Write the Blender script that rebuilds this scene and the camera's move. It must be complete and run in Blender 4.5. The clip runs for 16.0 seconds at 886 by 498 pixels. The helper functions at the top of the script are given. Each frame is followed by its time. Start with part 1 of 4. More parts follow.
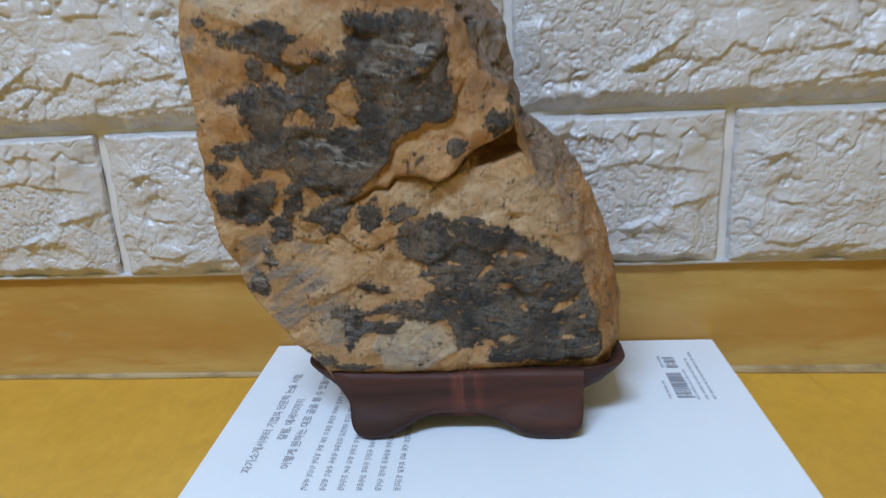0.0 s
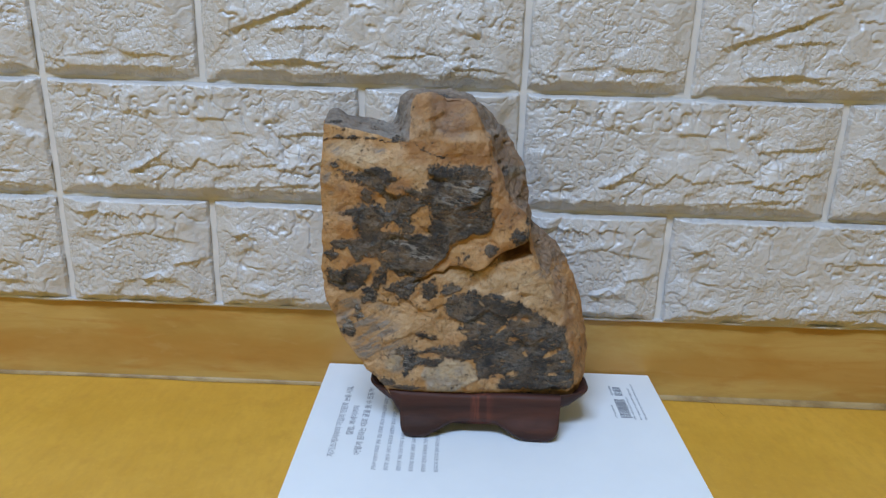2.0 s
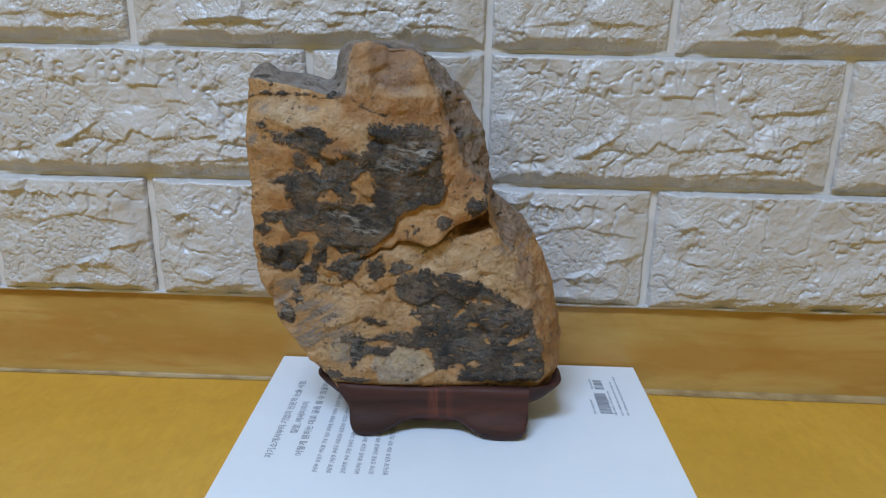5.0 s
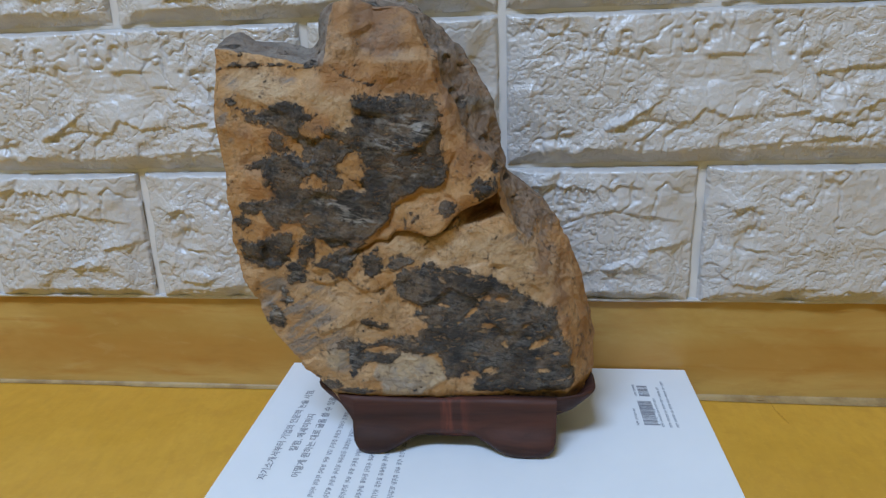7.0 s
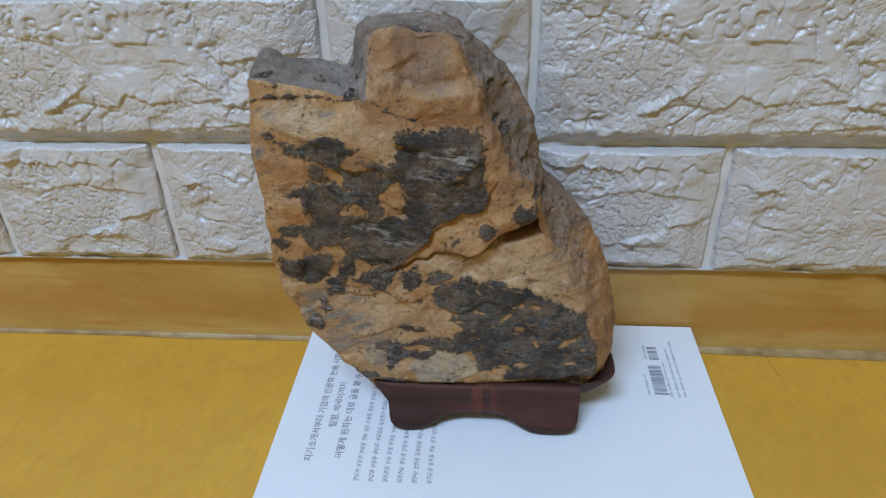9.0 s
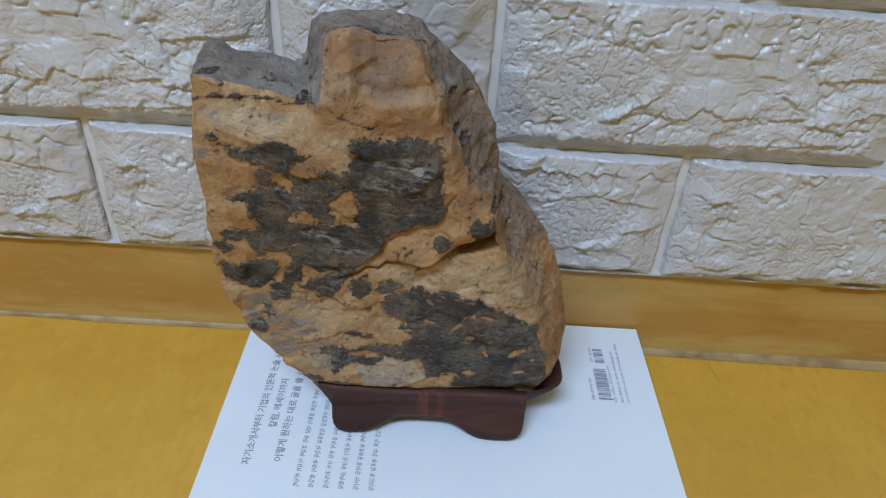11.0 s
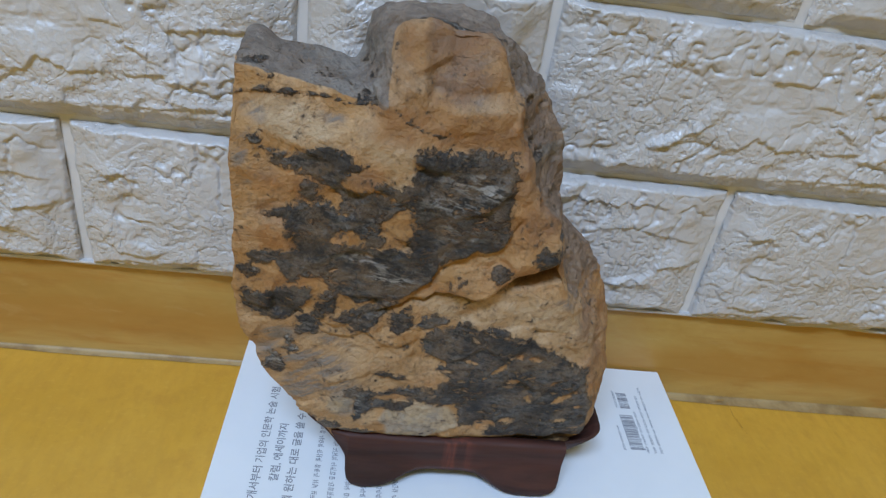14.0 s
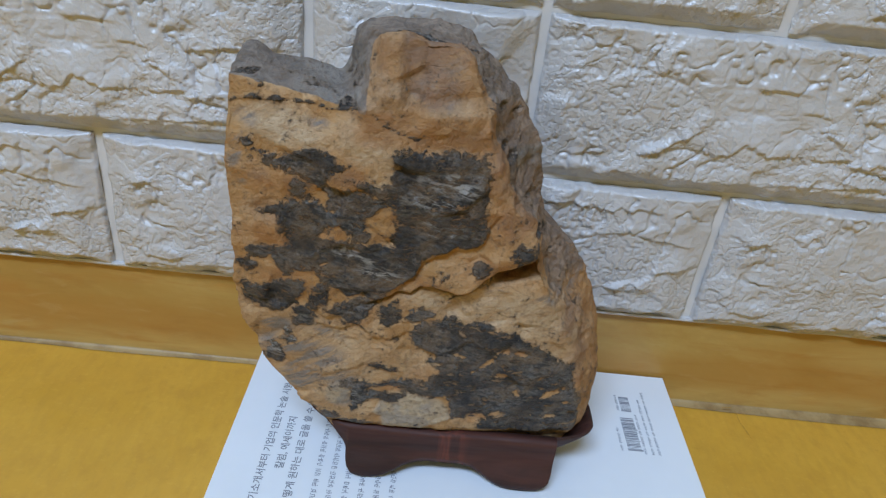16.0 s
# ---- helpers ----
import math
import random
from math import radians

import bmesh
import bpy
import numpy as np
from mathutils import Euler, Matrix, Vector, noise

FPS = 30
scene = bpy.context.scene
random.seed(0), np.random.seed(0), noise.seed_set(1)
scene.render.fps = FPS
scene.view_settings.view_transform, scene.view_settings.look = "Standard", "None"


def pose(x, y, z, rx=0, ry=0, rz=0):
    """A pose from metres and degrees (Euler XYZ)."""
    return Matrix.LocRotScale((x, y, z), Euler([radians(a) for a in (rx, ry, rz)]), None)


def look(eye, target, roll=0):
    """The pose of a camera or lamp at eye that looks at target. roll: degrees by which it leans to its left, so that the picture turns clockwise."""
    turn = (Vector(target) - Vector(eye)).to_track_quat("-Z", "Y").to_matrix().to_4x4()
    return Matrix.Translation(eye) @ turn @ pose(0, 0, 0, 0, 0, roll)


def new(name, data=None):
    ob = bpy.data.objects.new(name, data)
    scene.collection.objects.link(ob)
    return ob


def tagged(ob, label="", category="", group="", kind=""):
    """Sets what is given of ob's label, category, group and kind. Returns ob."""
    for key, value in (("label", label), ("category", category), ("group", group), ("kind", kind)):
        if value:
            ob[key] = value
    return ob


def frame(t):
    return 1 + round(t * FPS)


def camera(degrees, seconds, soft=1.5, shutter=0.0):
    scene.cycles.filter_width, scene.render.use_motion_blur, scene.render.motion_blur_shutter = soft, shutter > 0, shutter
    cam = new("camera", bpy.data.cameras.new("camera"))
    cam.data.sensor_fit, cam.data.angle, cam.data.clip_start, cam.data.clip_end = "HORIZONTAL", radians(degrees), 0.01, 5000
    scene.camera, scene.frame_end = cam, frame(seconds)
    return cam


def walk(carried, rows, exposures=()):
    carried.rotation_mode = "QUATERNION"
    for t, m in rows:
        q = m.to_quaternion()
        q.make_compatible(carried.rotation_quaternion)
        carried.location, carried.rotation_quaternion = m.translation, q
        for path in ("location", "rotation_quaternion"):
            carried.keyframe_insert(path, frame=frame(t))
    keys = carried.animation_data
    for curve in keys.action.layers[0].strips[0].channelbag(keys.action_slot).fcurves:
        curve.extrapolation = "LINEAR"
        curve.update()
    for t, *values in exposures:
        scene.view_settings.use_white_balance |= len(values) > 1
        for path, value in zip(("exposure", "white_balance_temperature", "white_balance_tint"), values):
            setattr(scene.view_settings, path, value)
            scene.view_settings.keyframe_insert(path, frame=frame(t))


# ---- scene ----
cam = camera(65.35, 16.0, soft=1.25, shutter=0.45)
PATH = [
    (0, (0.01416, 0.01497, 0.17702), (-0.00964, 0.29999, 0.08648), -2.94),
    (0.5, (0.00405, -0.00671, 0.19739), (-0.00745, 0.28036, 0.11101), -2.44),
    (1, (-0.00543, -0.02442, 0.21303), (-0.02836, 0.2598, 0.11977), -0.27),
    (1.5, (-0.01534, -0.07099, 0.24721), (-0.01806, 0.21629, 0.16082), 0.99),
    (2, (-0.02047, -0.09837, 0.25163), (-0.02442, 0.18719, 0.15977), 1.85),
    (2.5, (-0.01349, -0.10163, 0.24772), (-0.01291, 0.18268, 0.15198), 2.86),
    (3, (-0.0063, -0.09617, 0.24729), (-0.00199, 0.18795, 0.15107), 2.55),
    (3.5, (-0.00459, -0.09134, 0.24482), (0.00231, 0.19189, 0.14617), 2.17),
    (4, (-0.00473, -0.08544, 0.24261), (0.00296, 0.19844, 0.14591), 2.19),
    (6.5, (0.03387, -0.02209, 0.2006), (-0.00385, 0.26322, 0.11589), -0.91),
    (7, (0.03018, -0.01575, 0.20797), (-0.00312, 0.26801, 0.11649), -2.04),
    (7.5, (0.01487, -0.00338, 0.23553), (-0.01146, 0.27389, 0.12405), -2.46),
    (8, (0.0035, 0.00426, 0.25515), (-0.01765, 0.27496, 0.12756), 0.30),
    (8.5, (0.00123, 0.00838, 0.27175), (-0.01712, 0.26803, 0.1226), -1.47),
    (9, (0.00241, 0.01142, 0.28283), (-0.01867, 0.26487, 0.12371), -1.49),
    (9.5, (0.00197, 0.01572, 0.29468), (-0.01092, 0.26625, 0.13015), 0.02),
    (12, (-0.00925, 0.04063, 0.29321), (-0.00502, 0.28422, 0.11815), 4.62),
    (12.5, (-0.01731, 0.0452, 0.28559), (-0.01486, 0.29094, 0.11351), 5.23),
    (13, (-0.03531, 0.05391, 0.27561), (-0.00568, 0.30145, 0.10875), 8.19),
    (13.5, (-0.04266, 0.05644, 0.26981), (-0.01086, 0.30579, 0.10606), 7.98),
    (14, (-0.04466, 0.05953, 0.26966), (-0.01427, 0.31211, 0.11065), 9.04),
    (14.5, (-0.04676, 0.06311, 0.26981), (-0.01918, 0.31763, 0.1134), 9.33),
    (15, (-0.04469, 0.05713, 0.26594), (-0.01606, 0.31242, 0.11101), 9.97),
    (15.5, (-0.04001, 0.04911, 0.26793), (-0.01762, 0.30711, 0.11649), 9.12),
    (16, (-0.02102, 0.04, 0.27305), (-0.01323, 0.29801, 0.12017), 6.61),
]
EXPOSURES = [(0, 0.10), (1.5, 0.08), (2.2, 0.0), (4.0, -0.05), (6.5, -0.08), (9.5, -0.06), (12, -0.13), (14.5, -0.04), (16, -0.04)]
walk(cam, [(t, look(eye, target, roll)) for t, eye, target, roll in PATH], EXPOSURES)

# ---- light: a ceiling lamp in a plain closed room, unseen walls tinting its bounce ----
world = bpy.data.worlds.new("world")
scene.world = world
world.use_nodes = True
world.node_tree.nodes["Background"].inputs[0].default_value = (0.75, 0.85, 1.0, 1)
world.node_tree.nodes["Background"].inputs[1].default_value = 0.3
def area_light(name, wide, high, energy, colour, eye, target):
    data = bpy.data.lights.new(name, "AREA")
    data.shape, data.size, data.size_y, data.energy, data.color = "RECTANGLE", wide, high, energy, colour
    ob = new(name, data)
    ob.matrix_world = look(eye, target)
    return ob


# the ceiling lamp, and an added cool fill light at an unseen west opening
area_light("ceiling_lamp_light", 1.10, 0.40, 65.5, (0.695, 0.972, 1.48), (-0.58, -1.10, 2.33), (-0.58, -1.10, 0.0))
area_light("west_fill_light", 0.8, 0.7, 1.2, (0.55, 0.92, 1.62), (-1.72, -1.35, 1.55), (0.0, 0.2, 0.60))


# ---- numeric noise ----
def lattice(ix, iy, iz, seed):
    h = (ix * 374761393 + iy * 668265263 + iz * 2147483647 + seed * 1274126177) & 0xFFFFFFFF
    h = ((h ^ (h >> 13)) * 1274126177) & 0xFFFFFFFF
    h = ((h ^ (h >> 16)) * 668265263) & 0xFFFFFFFF
    return ((h ^ (h >> 15)) & 0xFFFFFF) / float(0xFFFFFF)


def vnoise(p, seed=0):
    """Smooth value noise from -1 to 1 at the points p (N x 3)."""
    f = np.floor(p).astype(np.int64)
    u = p - f
    u = u * u * u * (u * (u * 6 - 15) + 10)
    total = 0
    for cx in (0, 1):
        for cy in (0, 1):
            for cz in (0, 1):
                w = (u[:, 0] if cx else 1 - u[:, 0]) * (u[:, 1] if cy else 1 - u[:, 1]) * (u[:, 2] if cz else 1 - u[:, 2])
                total = total + w * lattice(f[:, 0] + cx, f[:, 1] + cy, f[:, 2] + cz, seed)
    return total * 2 - 1


def fbm(p, size, octaves=4, seed=0, gain=0.5):
    total, amp, norm = 0, 1.0, 0.0
    for i in range(octaves):
        total = total + amp * vnoise(p / size * 2 ** i + 17.3 * i, seed + i)
        norm += amp
        amp *= gain
    return total / norm


def smooth(a, b, v):
    t = np.clip((v - a) / (b - a), 0, 1)
    return t * t * (3 - 2 * t)


# ---- mesh helpers ----
def link(name, bm, material, parent=None, label="", soft_shade=False):
    mesh = bpy.data.meshes.new(name)
    bm.normal_update()
    bm.to_mesh(mesh)
    bm.free()
    return link_mesh(name, mesh, material, parent, label, soft_shade)


def link_mesh(name, mesh, material, parent=None, label="", soft_shade=False):
    for m in material if isinstance(material, (list, tuple)) else [material]:
        mesh.materials.append(m)
    if soft_shade:
        mesh.polygons.foreach_set("use_smooth", [True] * len(mesh.polygons))
    ob = new(name, mesh)
    if parent is not None:
        ob.parent = parent
    if label:
        tagged(ob, label=label)
    return ob


def part(name, bm, material, parent, label="", soft_shade=False):
    return link(name, bm, material, parent, label, soft_shade)


def thing(name, place, label, category, group="", kind=""):
    ob = new(name)
    ob.empty_display_size = 0.02
    ob.location = place
    return tagged(ob, label, category, group, kind)


def box(bm, x0, x1, y0, y1, z0, z1, bevel=0.0, segments=2):
    made = bmesh.ops.create_cube(bm, size=1)["verts"]
    bmesh.ops.scale(bm, vec=(x1 - x0, y1 - y0, z1 - z0), verts=made)
    bmesh.ops.translate(bm, vec=((x0 + x1) / 2, (y0 + y1) / 2, (z0 + z1) / 2), verts=made)
    if bevel:
        edges = list({e for v in made for e in v.link_edges})
        bmesh.ops.bevel(bm, geom=edges, offset=bevel, segments=segments, affect="EDGES", profile=0.6)


def grid_mesh(name, points, columns, rows):
    """A mesh from a rows x columns sheet of points."""
    ids = np.arange(rows * columns).reshape(rows, columns)
    faces = np.stack([ids[:-1, :-1], ids[:-1, 1:], ids[1:, 1:], ids[1:, :-1]], -1).reshape(-1, 4)
    mesh = bpy.data.meshes.new(name)
    mesh.from_pydata(points.tolist(), [], faces.tolist())
    mesh.update()
    return mesh


# ---- materials ----
class Nodes:
    def __init__(self, name):
        self.material = bpy.data.materials.new(name)
        self.material.use_nodes = True
        self.tree = self.material.node_tree
        self.shader = self.tree.nodes["Principled BSDF"]
        self.coord = self.tree.nodes.new("ShaderNodeTexCoord").outputs["Object"]

    def put(self, socket, value):
        if hasattr(value, "is_linked"):
            self.tree.links.new(value, socket)
        else:
            socket.default_value = value

    def set(self, **values):
        for key, value in values.items():
            self.put(self.shader.inputs[key.replace("_", " ").title().replace("Ior", "IOR")], value)

    def node(self, kind, **inputs):
        n = self.tree.nodes.new(kind)
        for key, value in inputs.items():
            self.put(n.inputs[key], value)
        return n

    def mapped(self, scale=(1, 1, 1), turn=(0, 0, 0)):
        n = self.node("ShaderNodeMapping", Vector=self.coord)
        n.inputs["Scale"].default_value = scale
        n.inputs["Rotation"].default_value = [radians(a) for a in turn]
        return n.outputs[0]

    def streaked(self, turn, scale):
        """Coordinates turned about the upright plane's normal first, then stretched."""
        n = self.node("ShaderNodeMapping", Vector=self.mapped((1, 1, 1), (0, turn, 0)))
        n.inputs["Scale"].default_value = scale
        return n.outputs[0]

    def noise(self, scale, detail=4.0, rough=0.55, vector=None, distortion=0.0):
        n = self.node("ShaderNodeTexNoise", Vector=vector or self.coord, Scale=scale, Detail=detail, Roughness=rough, Distortion=distortion)
        return n.outputs["Fac"]

    def math(self, operation, a, b=0.0, c=0.0):
        n = self.tree.nodes.new("ShaderNodeMath")
        n.operation = operation
        for i, v in enumerate((a, b, c)):
            self.put(n.inputs[i], v)
        return n.outputs[0]

    def range(self, value, a, b, c=0.0, d=1.0):
        n = self.node("ShaderNodeMapRange", Value=value)
        n.interpolation_type = "SMOOTHSTEP"
        for key, v in (("From Min", a), ("From Max", b), ("To Min", c), ("To Max", d)):
            n.inputs[key].default_value = v
        return n.outputs[0]

    def mix(self, factor, a, b, blend="MIX"):
        n = self.tree.nodes.new("ShaderNodeMix")
        n.data_type, n.blend_type = "RGBA", blend
        self.put(n.inputs[0], factor)
        for i, v in ((6, a), (7, b)):
            self.put(n.inputs[i], (*v, 1) if isinstance(v, tuple) else v)
        return n.outputs[2]

    def attribute(self, name):
        n = self.tree.nodes.new("ShaderNodeAttribute")
        n.attribute_name = name
        return n.outputs["Fac"]

    def bump(self, height, strength=0.5, distance=0.001, under=None):
        n = self.node("ShaderNodeBump", Height=height, Strength=strength, Distance=distance)
        if under is not None:
            self.tree.links.new(under, n.inputs["Normal"])
        self.tree.links.new(n.outputs[0], self.shader.inputs["Normal"])
        return n.outputs[0]


def floor_material():
    n = Nodes("yellow_vinyl")
    cloud = n.range(n.noise(14, 5, 0.6), 0.3, 0.7)
    grain = n.noise(220, 3, 0.6, n.mapped((1, 0.35, 1)))
    colour = n.mix(cloud, (0.560, 0.290, 0.030), (0.640, 0.345, 0.042))
    colour = n.mix(n.range(grain, 0.35, 0.75, 0, 0.35), colour, (0.47, 0.24, 0.032))
    dash = n.noise(300, 5, 0.7, n.mapped((0.8, 1.1, 1), (0, 0, 8)))
    colour = n.mix(n.range(dash, 0.56, 0.70, 0, 0.22), colour, (0.42, 0.195, 0.022))
    colour = n.mix(n.range(dash, 0.46, 0.32, 0, 0.20), colour, (0.72, 0.43, 0.080))
    stain = n.range(n.noise(45, 5, 0.65), 0.56, 0.70, 0, 0.30)
    colour = n.mix(stain, colour, (0.46, 0.22, 0.03))
    n.set(base_color=colour, roughness=n.range(n.noise(60, 3), 0.3, 0.7, 0.36, 0.5))
    n.bump(grain, 0.15, 0.0004)
    return n.material


def skirting_material():
    n = Nodes("marbled_ochre_vinyl")
    long = n.mapped((1.0, 1.0, 3.2), (0, 4, 0))
    cloud = n.range(n.noise(9, 6, 0.62, long, 0.6), 0.32, 0.68)
    streak = n.range(n.noise(26, 5, 0.6, n.mapped((0.6, 1, 4.5), (0, -6, 0)), 0.8), 0.45, 0.72)
    colour = n.mix(cloud, (0.43, 0.240, 0.052), (0.54, 0.345, 0.100))
    colour = n.mix(n.math("MULTIPLY", streak, 0.7), colour, (0.43, 0.195, 0.036))
    split = n.node("ShaderNodeSeparateXYZ", Vector=n.coord)
    level = n.math("ADD", split.outputs["Z"], n.math("MULTIPLY", n.math("SUBTRACT", n.noise(16, 4, 0.6, n.mapped((0.5, 1, 1))), 0.5), 0.022))
    belt = n.math("MULTIPLY", n.range(level, 0.008, 0.020), n.range(level, 0.042, 0.028))
    colour = n.mix(n.math("MULTIPLY", belt, 0.6), colour, (0.42, 0.195, 0.034))
    blotch = n.range(n.noise(40, 5, 0.65, n.mapped((0.4, 1, 1.4)), 0.3), 0.53, 0.68, 0, 0.35)
    colour = n.mix(blotch, colour, (0.36, 0.170, 0.034))
    worn = n.range(n.noise(60, 5, 0.65, n.mapped((0.5, 1, 1.6)), 0.8), 0.57, 0.70, 0, 0.2)
    colour = n.mix(worn, colour, (0.55, 0.40, 0.17))
    n.set(base_color=colour, roughness=0.42)
    n.bump(n.noise(180, 3), 0.12, 0.0005)
    return n.material


def sealant_material():
    n = Nodes("aged_sealant")
    n.set(base_color=n.mix(n.range(n.noise(38, 6, 0.65), 0.40, 0.60), (0.40, 0.275, 0.12), (0.26, 0.16, 0.06)), roughness=0.5)
    n.bump(n.noise(150, 4), 0.3, 0.0006)
    return n.material


def foam_material():
    n = Nodes("pearl_cream_foam")
    tint = n.range(n.noise(11, 4, 0.6), 0.3, 0.7)
    colour = n.mix(tint, (0.500, 0.475, 0.447), (0.560, 0.535, 0.510))
    fine = n.noise(520, 5, 0.7)
    n.set(base_color=colour, roughness=n.range(n.noise(90, 3), 0.3, 0.7, 0.31, 0.45), specular_ior_level=1.0)
    low = n.bump(n.noise(110, 4, 0.55), 0.5, 0.0016)
    # pitted, crinkled patches among smoother chips
    where = n.range(n.noise(24, 2, 0.5, None, 0.6), 0.40, 0.56, 0.22, 1.0)
    pits = n.range(n.noise(420, 3, 0.55), 0.36, 0.56)
    wide = n.range(n.math("ABSOLUTE", n.math("SUBTRACT", n.noise(26, 3, 0.5, None, 0.4), 0.5)), 0.0, 0.02)
    crinkle = n.math("MULTIPLY", where, pits)
    cut = n.bump(wide, 0.4, 0.0007, low)
    hollow = n.bump(crinkle, 0.5, 0.0008, cut)
    n.bump(fine, 0.20, 0.0006, hollow)
    return n.material


def mortar_material():
    n = Nodes("pale_foam_joint")
    n.set(base_color=n.mix(n.range(n.noise(30, 4), 0.35, 0.65), (0.62, 0.588, 0.545), (0.67, 0.64, 0.60)), roughness=0.45)
    n.bump(n.noise(300, 3), 0.15, 0.0004)
    return n.material


def plain_wall_material(name, colour):
    n = Nodes(name)
    n.set(base_color=n.mix(n.range(n.noise(5, 4), 0.3, 0.7), colour, tuple(c * 0.94 for c in colour)), roughness=0.7)
    n.bump(n.noise(160, 4), 0.2, 0.001)
    return n.material


def paper_material(name, colour, rough):
    n = Nodes(name)
    n.set(base_color=n.mix(n.range(n.noise(40, 4), 0.3, 0.7), colour, tuple(c * 0.975 for c in colour)), roughness=rough)
    n.bump(n.noise(600, 3), 0.05, 0.0002)
    return n.material


def ink_material(name, k):
    n = Nodes(name)
    n.set(base_color=n.mix(n.noise(900, 2), (0.17 * k, 0.175 * k, 0.195 * k), (0.25 * k, 0.255 * k, 0.275 * k)), roughness=0.6)
    return n.material


def wood_material():
    n = Nodes("red_brown_lacquered_wood")
    grain = n.noise(60, 6, 0.65, n.mapped((0.12, 1, 1.0), (0, 3, 0)), 1.2)
    fine = n.noise(520, 4, 0.6, n.mapped((0.1, 1, 1)))
    colour = n.mix(n.range(grain, 0.35, 0.68), (0.032, 0.0125, 0.0085), (0.072, 0.0245, 0.0160))
    split = n.node("ShaderNodeSeparateXYZ", Vector=n.coord)
    band = n.math("ADD", split.outputs["X"], n.math("MULTIPLY", n.noise(70, 4), 0.006))
    flame = n.math("MULTIPLY", n.range(band, -0.006, -0.001), n.range(band, 0.013, 0.004))
    flame = n.math("MULTIPLY", n.math("MULTIPLY", flame, 0.7), n.range(n.noise(220, 3, 0.6, n.mapped((1, 1, 0.06))), 0.4, 0.62))
    colour = n.mix(flame, colour, (0.17, 0.045, 0.026))
    n.set(base_color=colour, roughness=n.range(fine, 0.3, 0.7, 0.55, 0.72), specular_ior_level=0.32)
    n.bump(fine, 0.12, 0.0004)
    return n.material


def stone_material():
    n = Nodes("ochre_stone_with_dark_crust")
    crust, grey, pale, rust = (n.attribute(a) for a in ("crust", "grey", "pale", "rust"))
    smoke = n.attribute("smoke")
    big = n.noise(38, 5, 0.6)
    mid = n.noise(120, 7, 0.68, None, 0.4)
    fine = n.noise(430, 6, 0.7)
    grit = n.noise(1100, 4, 0.7)
    fibre = n.noise(170, 7, 0.7, n.streaked(-14, (0.35, 1, 1.4)), 0.5)
    smear = n.noise(150, 6, 0.65, n.streaked(33, (0.22, 1, 1.3)), 0.6)
    # ochre ground
    ochre = n.mix(n.range(big, 0.44, 0.56), (0.450, 0.248, 0.094), (0.565, 0.355, 0.178))
    ochre = n.mix(n.range(mid, 0.50, 0.60, 0, 0.65), ochre, (0.40, 0.205, 0.072))
    ochre = n.mix(n.math("MULTIPLY", rust, n.range(mid, 0.36, 0.6, 0.35, 1.0)), ochre, (0.42, 0.205, 0.073))
    creamy = n.mix(n.range(smear, 0.40, 0.62), (0.57, 0.415, 0.255), (0.455, 0.298, 0.155))
    colour = n.mix(n.math("MULTIPLY", pale, n.range(mid, 0.35, 0.55, 0.5, 1.0)), ochre, creamy)
    colour = n.mix(n.math("MULTIPLY", smoke, n.range(smear, 0.44, 0.56, 0.1, 1.0)), colour, (0.270, 0.225, 0.185))
    colour = n.mix(n.range(grit, 0.54, 0.70, 0, 0.35), colour, (0.28, 0.145, 0.06))
    dirt = n.range(n.noise(75, 7, 0.75, None, 0.5), 0.58, 0.68, 0, 0.5)
    colour = n.mix(dirt, colour, (0.20, 0.12, 0.065))
    umber = n.math("MULTIPLY", n.attribute("umber"), n.range(mid, 0.40, 0.58, 0.55, 1.0))
    colour = n.mix(umber, colour, (0.290, 0.160, 0.085))
    egg = n.attribute("egg")
    worn = n.mix(n.range(n.noise(90, 5, 0.6), 0.45, 0.6), (0.50, 0.385, 0.25), (0.36, 0.31, 0.25))
    colour = n.mix(n.math("MULTIPLY", egg, 0.85), colour, worn)
    # grey fracture faces
    shale = n.mix(n.range(mid, 0.40, 0.60), (0.180, 0.152, 0.126), (0.270, 0.232, 0.192))
    shale = n.mix(n.range(fine, 0.53, 0.66, 0, 0.5), shale, (0.075, 0.058, 0.046))
    shale = n.mix(n.range(big, 0.5, 0.62, 0, 0.2), shale, (0.22, 0.13, 0.075))
    shale = n.mix(n.range(rust, 0.35, 0.8), shale, n.mix(n.range(mid, 0.40, 0.60), (0.205, 0.140, 0.096), (0.320, 0.222, 0.150)))
    greyed = n.range(n.math("ADD", grey, n.math("MULTIPLY", n.math("SUBTRACT", mid, 0.5), 0.9)), 0.40, 0.58)
    colour = n.mix(greyed, colour, shale)
    # dark crust, granular at its edges
    rough_edge, grain_edge = n.noise(150, 3, 0.55, None, 0.3), n.noise(520, 3, 0.6)
    edge = n.math("ADD", n.math("MULTIPLY", n.math("SUBTRACT", rough_edge, 0.5), 1.4), n.math("MULTIPLY", n.math("SUBTRACT", grain_edge, 0.5), 1.9))
    halo = n.range(n.math("ADD", crust, edge), -0.55, -0.06, 0, 0.5)
    colour = n.mix(halo, colour, (0.21, 0.135, 0.078))
    mask = n.range(n.math("ADD", crust, edge), -0.20, 0.10)
    speck = n.math("MULTIPLY", n.range(n.noise(300, 2, 0.5), 0.62, 0.66), n.range(crust, -0.50, -0.1))
    mask = n.math("MAXIMUM", mask, n.math("MULTIPLY", speck, 0.6))
    crumbs, thread = n.noise(820, 4, 0.75), n.noise(430, 6, 0.72, n.streaked(-14, (0.30, 1, 1.2)), 0.3)
